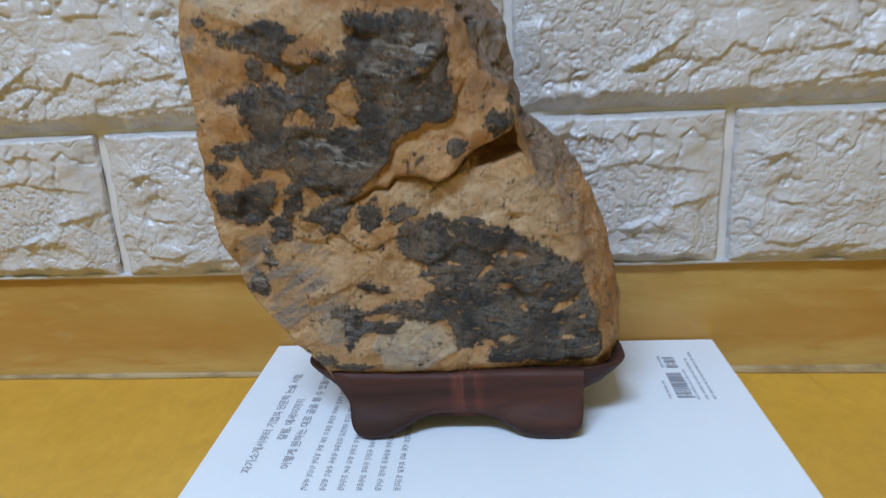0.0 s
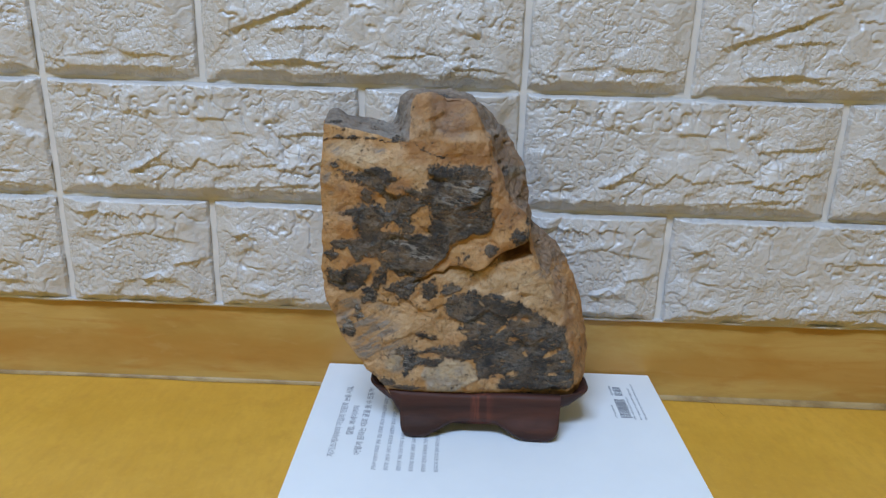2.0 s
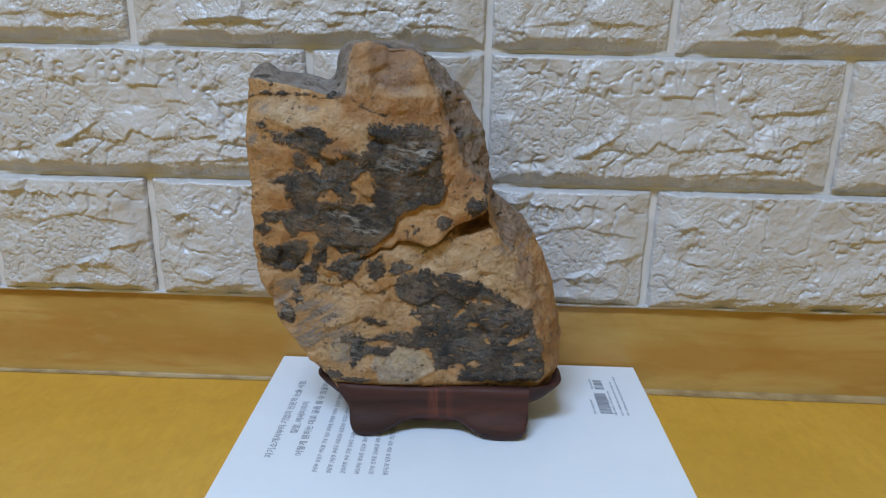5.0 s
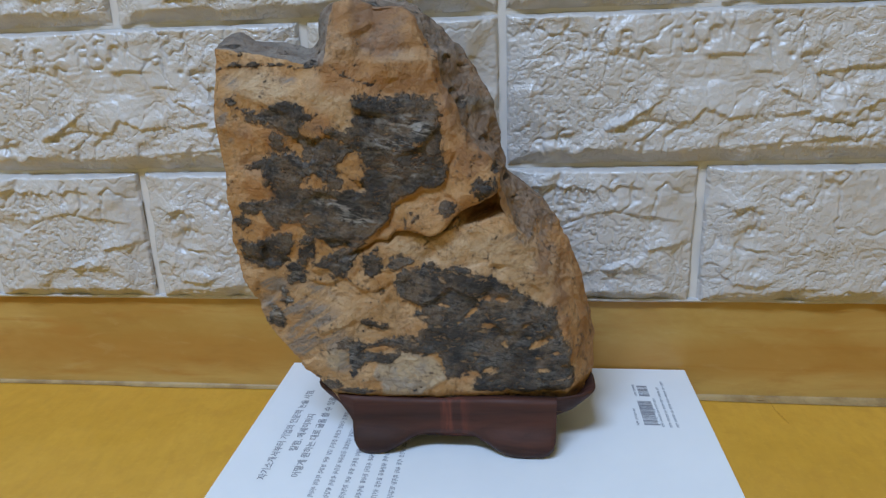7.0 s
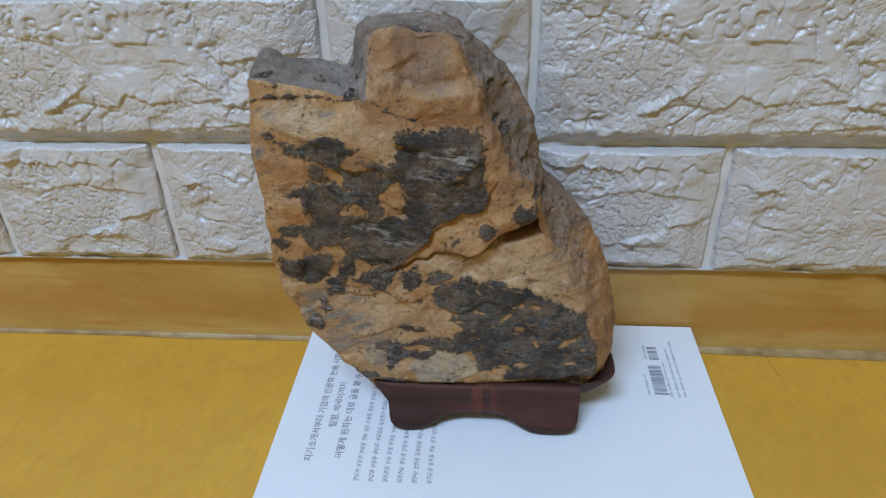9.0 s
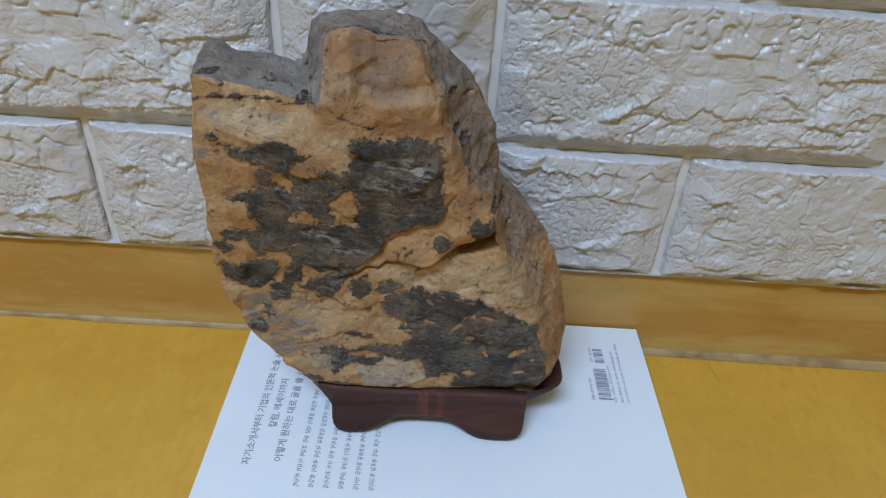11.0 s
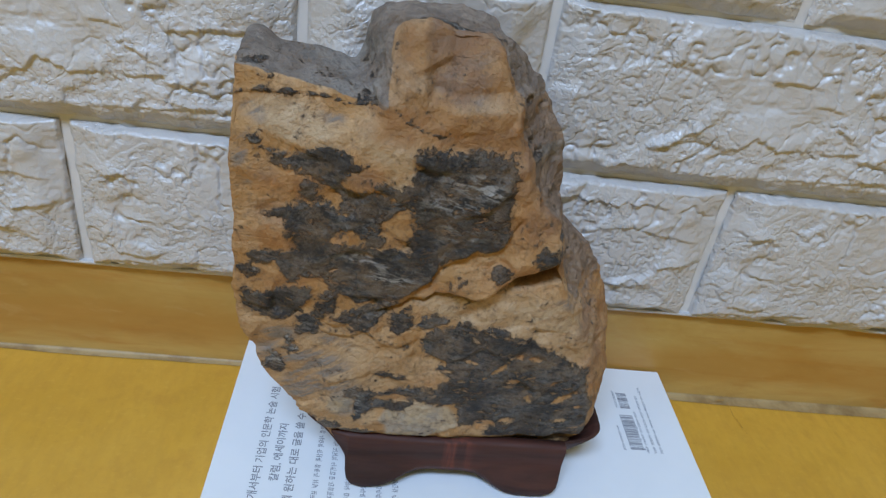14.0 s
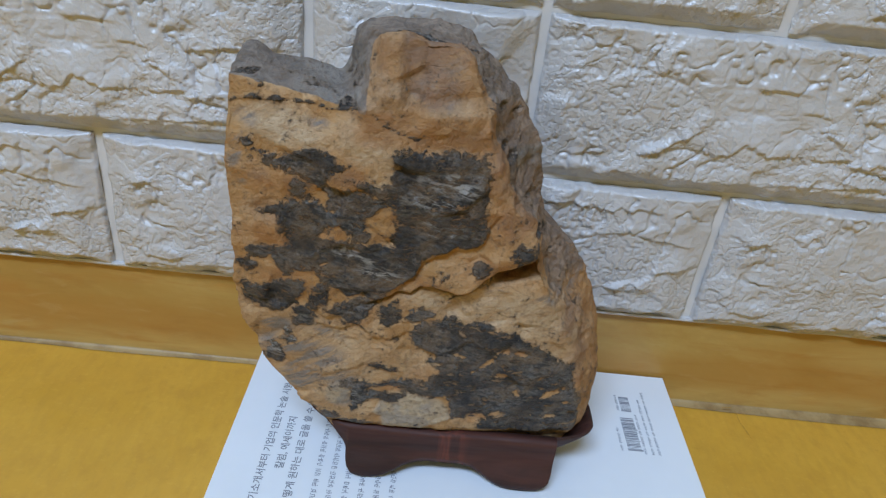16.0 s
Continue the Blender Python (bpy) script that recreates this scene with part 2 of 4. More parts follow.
    dark = n.mix(n.range(thread, 0.42, 0.58), (0.030, 0.027, 0.025), (0.150, 0.136, 0.120))
    dark = n.mix(n.range(n.noise(130, 5, 0.7), 0.45, 0.58, 0, 0.7), dark, (0.185, 0.128, 0.080))
    dark = n.mix(n.math("MULTIPLY", n.range(rust, 0.35, 0.9, 0, 0.75), n.range(thread, 0.40, 0.58, 1.0, 0.4)), dark, (0.210, 0.138, 0.076))
    dark = n.mix(n.range(crumbs, 0.54, 0.66, 0, 0.55), dark, (0.29, 0.265, 0.235))
    dark = n.mix(n.range(crumbs, 0.46, 0.36, 0, 0.65), dark, (0.016, 0.014, 0.013))
    dark = n.mix(n.math("MULTIPLY", smoke, n.range(thread, 0.46, 0.57, 0, 0.85)), dark, (0.42, 0.40, 0.37))
    dark = n.mix(n.range(n.noise(52, 4, 0.6), 0.48, 0.60, 0, 0.65), dark, (0.022, 0.020, 0.020))
    bald = n.range(n.noise(230, 6, 0.75, n.mapped((0.7, 1, 1.4), (0, 20, 0)), 0.4), 0.55, 0.60, 0, 0.9)
    flake = n.math("MULTIPLY", bald, n.range(n.noise(48, 3), 0.42, 0.58, 0.15, 1.0))
    mask = n.math("MULTIPLY", mask, n.math("SUBTRACT", 1.0, flake))
    colour = n.mix(mask, colour, dark)
    # fine cracks, and small dark specks
    bent = n.node("ShaderNodeVectorMath")
    bent.operation = "MULTIPLY_ADD"
    n.put(bent.inputs[0], n.node("ShaderNodeTexNoise", Vector=n.coord, Scale=55.0, Detail=4.0).outputs["Color"])
    bent.inputs[1].default_value = (0.018, 0.018, 0.018)
    n.put(bent.inputs[2], n.coord)
    cells = n.node("ShaderNodeTexVoronoi", Vector=bent.outputs[0], Scale=62.0)
    cells.feature = "DISTANCE_TO_EDGE"
    crack = n.math("MULTIPLY", n.range(cells.outputs["Distance"], 0.022, 0.004), n.range(n.noise(60, 3), 0.54, 0.64))
    colour = n.mix(n.math("MULTIPLY", crack, 0.22), colour, (0.075, 0.040, 0.020))
    dots = n.math("MULTIPLY", n.range(n.noise(210, 2, 0.5), 0.66, 0.70), n.range(n.noise(30, 2), 0.40, 0.6))
    colour = n.mix(n.math("MULTIPLY", dots, 0.25), colour, (0.055, 0.038, 0.030))
    n.set(base_color=colour, roughness=n.math("MULTIPLY_ADD", mask, -0.22, 0.72), specular_ior_level=0.4)
    first = n.bump(n.math("ADD", mid, n.math("MULTIPLY", fibre, 0.35)), 1.0, 0.0024)
    second = n.bump(mask, 0.4, 0.0005, first)
    third = n.bump(n.math("ADD", n.math("MULTIPLY", fine, n.math("MULTIPLY_ADD", mask, 0.45, 0.55)), n.math("MULTIPLY", crumbs, n.math("MULTIPLY", mask, 0.3))), 1.0, 0.0015, second)
    fourth = n.bump(n.math("SUBTRACT", 1.0, crack), 0.4, 0.0007, third)
    n.bump(grit, 0.5, 0.0005, fourth)
    return n.material


M_FLOOR, M_SKIRT, M_SEAL = floor_material(), skirting_material(), sealant_material()
M_FOAM, M_MORTAR = foam_material(), mortar_material()
# ochre of the unseen walls is chosen to warm the bounced light
M_WALL, M_CEIL = plain_wall_material("ochre_bounce_wall", (0.52, 0.40, 0.14)), plain_wall_material("white_ceiling_paper", (0.82, 0.82, 0.80))
M_COVER, M_PAGES, M_INK = paper_material("white_coated_cover", (0.765, 0.785, 0.79), 0.42), paper_material("cream_pages", (0.70, 0.66, 0.58), 0.8), ink_material("grey_ink", 1.1)
M_SMALL = ink_material("pale_grey_ink", 1.4)
M_WOOD, M_STONE = wood_material(), stone_material()
M_CRACK = paper_material("dark_grime", (0.36, 0.195, 0.040), 0.7)

# ---- structure ----
WALL_Y = 0.350          # plane of the joints between the foam bricks
SKIRT_TOP = 0.0597


def slab(name, x0, x1, y0, y1, z0, z1, material, label, category):
    bm = bmesh.new()
    box(bm, x0, x1, y0, y1, z0, z1)
    return tagged(link(name, bm, material), label, category, kind="structure")


slab("floor", -1.7, 1.7, -2.6, 0.41, -0.05, 0.0, M_FLOOR, "yellow mottled vinyl flooring with a faint grain", "floor")
back_wall = slab("wall_north", -1.7, 1.7, WALL_Y, 0.45, SKIRT_TOP + 0.001, 2.4, M_MORTAR, "wall lined with cream foam sheet moulded like stone bricks", "wall")
slab("wall_south", -1.7, 1.7, -2.7, -2.6, -0.05, 2.4, M_WALL, "unseen wall, tinted ochre to warm the bounced light", "wall")
def open_west_wall():
    """The unseen west wall, with an opening added for the fill light."""
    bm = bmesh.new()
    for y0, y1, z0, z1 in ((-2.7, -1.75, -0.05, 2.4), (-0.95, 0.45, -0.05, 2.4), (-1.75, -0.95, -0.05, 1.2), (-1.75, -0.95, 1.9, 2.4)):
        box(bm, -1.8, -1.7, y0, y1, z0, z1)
    tagged(link("wall_west", bm, M_WALL), "unseen wall tinted ochre, with an added opening for fill light", "wall", kind="structure")


open_west_wall()
slab("wall_east", 1.7, 1.8, -2.7, 0.45, -0.05, 2.4, M_WALL, "unseen wall, tinted ochre to warm the bounced light", "wall")
slab("ceiling", -1.8, 1.8, -2.7, 0.45, 2.4, 2.5, M_CEIL, "plain white papered ceiling", "ceiling")


def skirting():
    bm = bmesh.new()
    box(bm, -1.7, 1.7, WALL_Y + 0.0012, 0.44, 0.0, SKIRT_TOP)
    tagged(link("baseboard", bm, M_SKIRT), "ochre marbled vinyl skirting strip above the yellow floor", "baseboard", kind="structure")
    # a thin uneven bead where skirting and floor meet
    n, k = 681, 7
    xs = np.linspace(-1.7, 1.7, n)
    p = np.stack([xs, xs * 0, xs * 0], 1)
    out = 0.0044 + 0.002 * fbm(p, 0.09, 4, 5) + 0.003 * smooth(0.05, 0.25, xs)
    up = 0.0023 + 0.0008 * fbm(p, 0.06, 4, 9)
    pts = np.zeros((k, n, 3))
    for i in range(k):
        a = i / (k - 1) * math.pi / 2
        pts[i, :, 0] = xs
        pts[i, :, 1] = WALL_Y + 0.0014 - out * (1 - math.sin(a)) ** 1.2
        pts[i, :, 2] = 0.0004 + up * (1 - math.cos(a)) ** 1.2
    tagged(link_mesh("trim", grid_mesh("trim", pts.reshape(-1, 3), n, k), M_SEAL, soft_shade=True), "dull tan sealant bead along the foot of the skirting", "trim", kind="structure")


skirting()


# ---- the stone ----
TOP_BOOK = 0.018
STONE_AT = Vector((0.0, 0.285, 0.040))


def slab_front():
    """The front edge of the slab in x and z, in millimetres: from its foot up the west side, over the broken shoulder and the cap, and down the east side."""
    return [(-50, 38), (-57.4, 50), (-63, 57.3), (-70, 65.5), (-76.5, 74.5), (-80.5, 82), (-85, 94.5), (-88.2, 104.5), (-90.3, 113), (-91, 119), (-90.2, 128), (-89.7, 137),
            (-89.2, 150), (-88.8, 165), (-88.7, 178), (-88.8, 188), (-87.8, 203.2), (-81.4, 202.2), (-75.3, 201.1), (-65.2, 199.2), (-59.2, 197.4), (-53.1, 195.9), (-46.2, 195),
            (-43.6, 201.2), (-43.2, 208), (-43, 214), (-40.5, 218), (-35, 219.4), (-26, 217), (-15.2, 216.4), (-10.8, 212.5), (-8.5, 206.3), (-5, 199.5), (-3, 188), (1.5, 180),
            (3.5, 170), (8, 164), (14.5, 158), (18.5, 150), (19.5, 143), (23, 135), (31, 119), (37, 110.5), (44, 98), (49, 84), (52, 66), (52.5, 50), (49, 36)]


def slab_middle():
    """The widest run of the slab behind that edge, point by point: the ridge of the shoulder, the cap's back edge and the east flank."""
    return [(-87.6, 208.6), (-83.4, 208.8), (-79, 205.2), (-67, 204), (-61.5, 202.8), (-58, 201.6), (-55.2, 201.6), (-53.6, 206), (-52.2, 211), (-50.8, 215.6), (-47.4, 218), (-37, 219.2),
            (-25, 219.6), (-13, 217), (-5, 212.5), (2.5, 205), (8.5, 198.5), (14, 187), (18, 179), (20.8, 169), (23, 160), (24.5, 153), (25.7, 147.5), (31, 142), (39, 134.5),
            (47.5, 123), (52.8, 108), (57.2, 97), (61.8, 84), (65.6, 66), (66.8, 50), (64, 36)]


def flank_shoulder():
    """Where the worn east flank begins, a centimetre behind the front."""
    return [(-26, 218.4), (-14.8, 217), (-9.4, 213), (-6.5, 206.5), (-1, 198.5), (1, 187.5), (6, 180), (8, 170), (11.5, 162.5), (18.5, 157), (21.3, 149), (23, 142), (25.5, 133.5),
            (39, 115), (46, 107.5), (52.2, 94.5), (57, 80), (59.5, 62), (60, 47), (57, 36)]


def front_face(x, z):
    """Depth of the gently bowed front of the slab."""
    h = z - 0.12
    return 0.2573 + 0.1154 * x - 0.063 * h + 0.884 * x * x + 0.79 * x * h + 0.214 * h * h


def lip_line(x):
    """Height of the broken lip that crosses the front."""
    return np.interp(x * 1000, [-90, -60, -41, -33.4, -29.6, -25, -21.7, -16.5, -11.8, -7.1, -2.3, 0.5, 3.5, 6.9, 10.3, 14.9, 18.3, 20.5, 40],
                     [118, 118, 118.8, 121.8, 124.6, 124.2, 128, 128.2, 127.1, 125.5, 127.3, 129.4, 133.4, 136.1, 137.9, 139.7, 141.7, 143.6, 152]) / 1000


def crust_edge(x):
    """Height of the lower edge of the dark plate above the lip."""
    return np.interp(x * 1000, [-45, -38, -29.5, -23.4, -20.8, -15, -9.3, -2.4, 0.3, 1.5, 10], [119, 122, 127.7, 132.8, 140, 142.9, 145.4, 146, 149, 156, 170]) / 1000


def flake_line(x):
    """Height of the thin ledge under the row of small dark patches."""
    return np.interp(x * 1000, [-62, -56, -50, -45, -41, -36, -31, -25, -18], [108, 105.5, 105, 107.5, 104.5, 101, 101.4, 104.6, 106]) / 1000


def chips(p, size, tilt, seed, blend=0.0006):
    """Small chipped planes, each with a slope of its own."""
    rng = np.random.default_rng(seed)
    lo, hi = p.min(0), p.max(0)
    cells = min(900, int(np.prod(hi - lo) / size ** 3) + 8)
    centre, slope = rng.uniform(lo, hi, (cells, 3)), rng.normal(0, tilt, (cells, 3))
    out = np.empty(len(p))
    for i in range(0, len(p), 8000):
        q = p[i:i + 8000]
        d = np.sqrt(((q[:, None, :] - centre) ** 2).sum(2))
        near = np.argpartition(d, 4, axis=1)[:, :4]
        dn = np.take_along_axis(d, near, 1)
        w = np.exp(-(dn - dn.min(1, keepdims=True)) / blend)
        h = ((q[:, None, :] - centre[near]) * slope[near]).sum(2)
        out[i:i + 8000] = (w * h).sum(1) / w.sum(1)
    return np.clip(out, -0.0016, 0.0016)


def crest_depth(x, z):
    """How much farther back the ridges of the shoulder and the cap lie than the rest of the widest run."""
    if z > 190 and x < -54:
        return 0.003
    return 0.008 if z > 205 and x < -10 else 0.0


def stone_body():
    bm = bmesh.new()
    front, ridge, worn = slab_front(), slab_middle(), flank_shoulder()
    count = len(front)
    west, lead = count - len(ridge), count - len(worn)
    middle = [(x + 2.5, z) for x, z in front[:west]] + ridge
    shoulder = [(x + 0.6, z) for x, z in front[:west]]
    shoulder += [(x + (u - x) * 0.35, z + (v - z) * 0.45) for (x, z), (u, v) in zip(front[west:lead], middle[west:lead])] + worn
    back = [(-12 + (x + 12) * 0.84, 125 + (z - 125) * 0.88 - 16 * (z > 190 and x < -54)) for x, z in middle]
    rings = []
    for ring, y in ((front, 0.0), (shoulder, 0.010), (middle, 0.026), (back, 0.056)):
        rings.append([bm.verts.new((x / 1000, y + crest_depth(x, z) * (ring is middle), z / 1000)) for x, z in ring])
    bm.faces.new(rings[0])
    bm.faces.new(list(reversed(rings[-1])))
    for a, b in zip(rings, rings[1:]):
        for i in range(count):
            j = (i + 1) % count
            bm.faces.new((a[i], b[i], b[j], a[j]))
    bmesh.ops.triangulate(bm, faces=bm.faces[:])
    bmesh.ops.recalc_face_normals(bm, faces=bm.faces[:])
    mesh = bpy.data.meshes.new("stone_rough")
    bm.to_mesh(mesh)
    bm.free()
    rough = new("stone_rough", mesh)
    remesh = rough.modifiers.new("remesh", "REMESH")
    remesh.mode, remesh.voxel_size = "VOXEL", 0.0007
    fine = bpy.data.meshes.new_from_object(rough.evaluated_get(bpy.context.evaluated_depsgraph_get()))
    bpy.data.objects.remove(rough)
    bpy.data.meshes.remove(mesh)
    return fine


def ellipses(x, z, rows, turn=0.0):
    """The largest of 1 - r over ellipses (x, z, half width, half height in millimetres)."""
    c, s = math.cos(radians(turn)), math.sin(radians(turn))
    field = np.full(len(x), -1.0)
    for ex, ez, rx, rz in rows:
        dx, dz = x * 1000 - ex, z * 1000 - ez
        r = np.sqrt(((dx * c + dz * s) / rx) ** 2 + ((dz * c - dx * s) / rz) ** 2)
        field = np.maximum(field, (1 - r) * min(1.0, 0.3 + min(rx, rz) / 8))
    return field


def inside(x, z, rim):
    """Distance from a closed rim in millimetres, above zero within it."""
    px, pz = x * 1000, z * 1000
    best, odd = np.full(len(x), 1e9), np.zeros(len(x), dtype=bool)
    for (ax, az), (bx, bz) in zip(rim, rim[1:] + rim[:1]):
        ex, ez = bx - ax, bz - az
        k = np.clip(((px - ax) * ex + (pz - az) * ez) / (ex * ex + ez * ez), 0, 1)
        best = np.minimum(best, (px - ax - k * ex) ** 2 + (pz - az - k * ez) ** 2)
        if ez:
            odd ^= ((az > pz) != (bz > pz)) & (px < ax + (pz - az) / ez * ex)
    return np.sqrt(best) * np.where(odd, 1, -1)


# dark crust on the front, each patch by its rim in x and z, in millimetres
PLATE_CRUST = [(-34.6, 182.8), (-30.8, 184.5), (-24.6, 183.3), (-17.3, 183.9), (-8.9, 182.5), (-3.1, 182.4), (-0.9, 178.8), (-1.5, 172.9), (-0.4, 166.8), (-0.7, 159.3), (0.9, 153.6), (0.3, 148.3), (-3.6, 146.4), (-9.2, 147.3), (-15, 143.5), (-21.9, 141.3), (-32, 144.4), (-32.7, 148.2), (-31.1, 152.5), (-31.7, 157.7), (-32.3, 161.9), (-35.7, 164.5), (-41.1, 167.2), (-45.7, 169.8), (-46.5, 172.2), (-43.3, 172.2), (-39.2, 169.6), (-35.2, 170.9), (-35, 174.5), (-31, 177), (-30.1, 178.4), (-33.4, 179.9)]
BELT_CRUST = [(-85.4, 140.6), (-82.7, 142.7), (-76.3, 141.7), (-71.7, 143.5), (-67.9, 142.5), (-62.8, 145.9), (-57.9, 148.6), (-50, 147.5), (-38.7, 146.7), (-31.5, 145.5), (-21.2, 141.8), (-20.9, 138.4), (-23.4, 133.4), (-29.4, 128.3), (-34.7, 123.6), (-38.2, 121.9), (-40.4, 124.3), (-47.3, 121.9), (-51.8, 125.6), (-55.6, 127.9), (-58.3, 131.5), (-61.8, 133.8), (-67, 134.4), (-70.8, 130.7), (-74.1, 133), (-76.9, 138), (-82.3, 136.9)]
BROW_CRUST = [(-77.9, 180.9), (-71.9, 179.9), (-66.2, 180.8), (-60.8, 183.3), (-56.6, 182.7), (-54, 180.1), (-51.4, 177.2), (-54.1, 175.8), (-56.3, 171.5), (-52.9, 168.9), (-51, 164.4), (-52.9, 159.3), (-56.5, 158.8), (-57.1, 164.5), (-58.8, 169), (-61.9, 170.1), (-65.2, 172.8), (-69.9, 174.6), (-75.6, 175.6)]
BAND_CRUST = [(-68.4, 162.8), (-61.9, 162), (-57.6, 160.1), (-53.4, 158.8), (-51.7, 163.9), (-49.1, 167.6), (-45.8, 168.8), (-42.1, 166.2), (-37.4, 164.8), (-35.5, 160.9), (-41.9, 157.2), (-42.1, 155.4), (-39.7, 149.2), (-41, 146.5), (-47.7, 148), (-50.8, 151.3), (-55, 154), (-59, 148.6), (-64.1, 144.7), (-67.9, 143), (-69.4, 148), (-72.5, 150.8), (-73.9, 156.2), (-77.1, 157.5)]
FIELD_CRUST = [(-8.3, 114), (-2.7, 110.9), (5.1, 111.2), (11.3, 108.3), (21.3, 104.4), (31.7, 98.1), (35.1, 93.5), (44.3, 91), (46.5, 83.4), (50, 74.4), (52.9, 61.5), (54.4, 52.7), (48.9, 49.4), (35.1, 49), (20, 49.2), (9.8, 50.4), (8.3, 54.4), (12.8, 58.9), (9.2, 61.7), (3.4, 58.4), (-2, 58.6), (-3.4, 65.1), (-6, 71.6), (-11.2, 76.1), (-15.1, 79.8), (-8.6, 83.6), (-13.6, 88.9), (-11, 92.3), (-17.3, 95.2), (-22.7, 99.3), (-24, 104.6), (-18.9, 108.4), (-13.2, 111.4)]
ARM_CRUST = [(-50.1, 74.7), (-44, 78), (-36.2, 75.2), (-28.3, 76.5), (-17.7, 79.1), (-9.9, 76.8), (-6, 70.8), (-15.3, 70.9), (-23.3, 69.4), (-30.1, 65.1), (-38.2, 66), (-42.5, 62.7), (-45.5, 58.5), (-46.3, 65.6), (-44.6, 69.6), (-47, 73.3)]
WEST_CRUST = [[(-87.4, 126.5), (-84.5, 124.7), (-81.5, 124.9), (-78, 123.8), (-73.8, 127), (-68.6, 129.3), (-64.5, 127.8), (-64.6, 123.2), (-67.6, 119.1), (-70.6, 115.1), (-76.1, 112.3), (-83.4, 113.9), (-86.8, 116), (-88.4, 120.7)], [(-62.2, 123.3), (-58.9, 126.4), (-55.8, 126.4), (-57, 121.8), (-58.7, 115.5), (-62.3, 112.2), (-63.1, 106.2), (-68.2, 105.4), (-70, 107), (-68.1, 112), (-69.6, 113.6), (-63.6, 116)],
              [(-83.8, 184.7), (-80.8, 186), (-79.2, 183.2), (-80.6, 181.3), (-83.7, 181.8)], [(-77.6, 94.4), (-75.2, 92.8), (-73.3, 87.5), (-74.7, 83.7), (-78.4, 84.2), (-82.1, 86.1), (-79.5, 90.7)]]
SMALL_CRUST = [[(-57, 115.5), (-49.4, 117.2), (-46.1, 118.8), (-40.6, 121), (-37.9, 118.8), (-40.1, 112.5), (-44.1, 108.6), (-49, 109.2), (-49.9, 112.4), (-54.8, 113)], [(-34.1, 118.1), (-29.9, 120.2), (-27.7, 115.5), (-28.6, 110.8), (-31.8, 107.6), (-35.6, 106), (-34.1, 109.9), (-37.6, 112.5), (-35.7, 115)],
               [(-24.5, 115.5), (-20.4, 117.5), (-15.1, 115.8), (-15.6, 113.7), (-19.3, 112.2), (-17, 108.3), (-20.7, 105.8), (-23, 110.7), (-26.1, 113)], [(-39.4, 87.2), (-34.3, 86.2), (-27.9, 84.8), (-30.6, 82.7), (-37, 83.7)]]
# round patches; the two long low ovals darken the foot along the stand
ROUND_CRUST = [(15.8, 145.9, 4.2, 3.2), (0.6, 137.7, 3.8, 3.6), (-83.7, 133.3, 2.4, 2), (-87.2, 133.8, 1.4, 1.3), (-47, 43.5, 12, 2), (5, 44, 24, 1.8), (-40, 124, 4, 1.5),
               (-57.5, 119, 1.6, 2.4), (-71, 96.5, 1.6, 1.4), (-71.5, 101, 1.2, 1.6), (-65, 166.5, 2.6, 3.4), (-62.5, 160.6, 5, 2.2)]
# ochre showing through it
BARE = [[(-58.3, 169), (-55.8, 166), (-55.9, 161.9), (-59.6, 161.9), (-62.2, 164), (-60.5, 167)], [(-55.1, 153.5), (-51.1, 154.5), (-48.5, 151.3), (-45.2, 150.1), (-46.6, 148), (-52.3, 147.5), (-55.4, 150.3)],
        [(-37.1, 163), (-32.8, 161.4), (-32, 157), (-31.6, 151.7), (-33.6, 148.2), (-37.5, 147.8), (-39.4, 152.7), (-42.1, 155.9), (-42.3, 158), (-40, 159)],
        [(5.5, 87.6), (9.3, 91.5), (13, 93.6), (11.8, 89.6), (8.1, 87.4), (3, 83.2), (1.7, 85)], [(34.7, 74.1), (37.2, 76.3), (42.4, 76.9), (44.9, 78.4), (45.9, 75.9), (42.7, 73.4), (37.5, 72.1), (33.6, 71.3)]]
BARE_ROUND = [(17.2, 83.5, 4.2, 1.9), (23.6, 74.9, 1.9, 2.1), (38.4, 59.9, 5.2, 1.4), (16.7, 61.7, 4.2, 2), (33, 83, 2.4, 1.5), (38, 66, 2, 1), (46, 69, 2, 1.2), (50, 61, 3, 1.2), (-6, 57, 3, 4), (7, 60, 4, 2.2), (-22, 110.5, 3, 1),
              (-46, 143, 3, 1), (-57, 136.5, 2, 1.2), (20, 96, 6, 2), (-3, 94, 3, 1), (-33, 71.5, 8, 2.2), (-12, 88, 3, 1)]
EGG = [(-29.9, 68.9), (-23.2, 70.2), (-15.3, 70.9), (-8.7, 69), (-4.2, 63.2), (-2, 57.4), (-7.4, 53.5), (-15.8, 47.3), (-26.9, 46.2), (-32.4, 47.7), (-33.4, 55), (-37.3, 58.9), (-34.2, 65)]


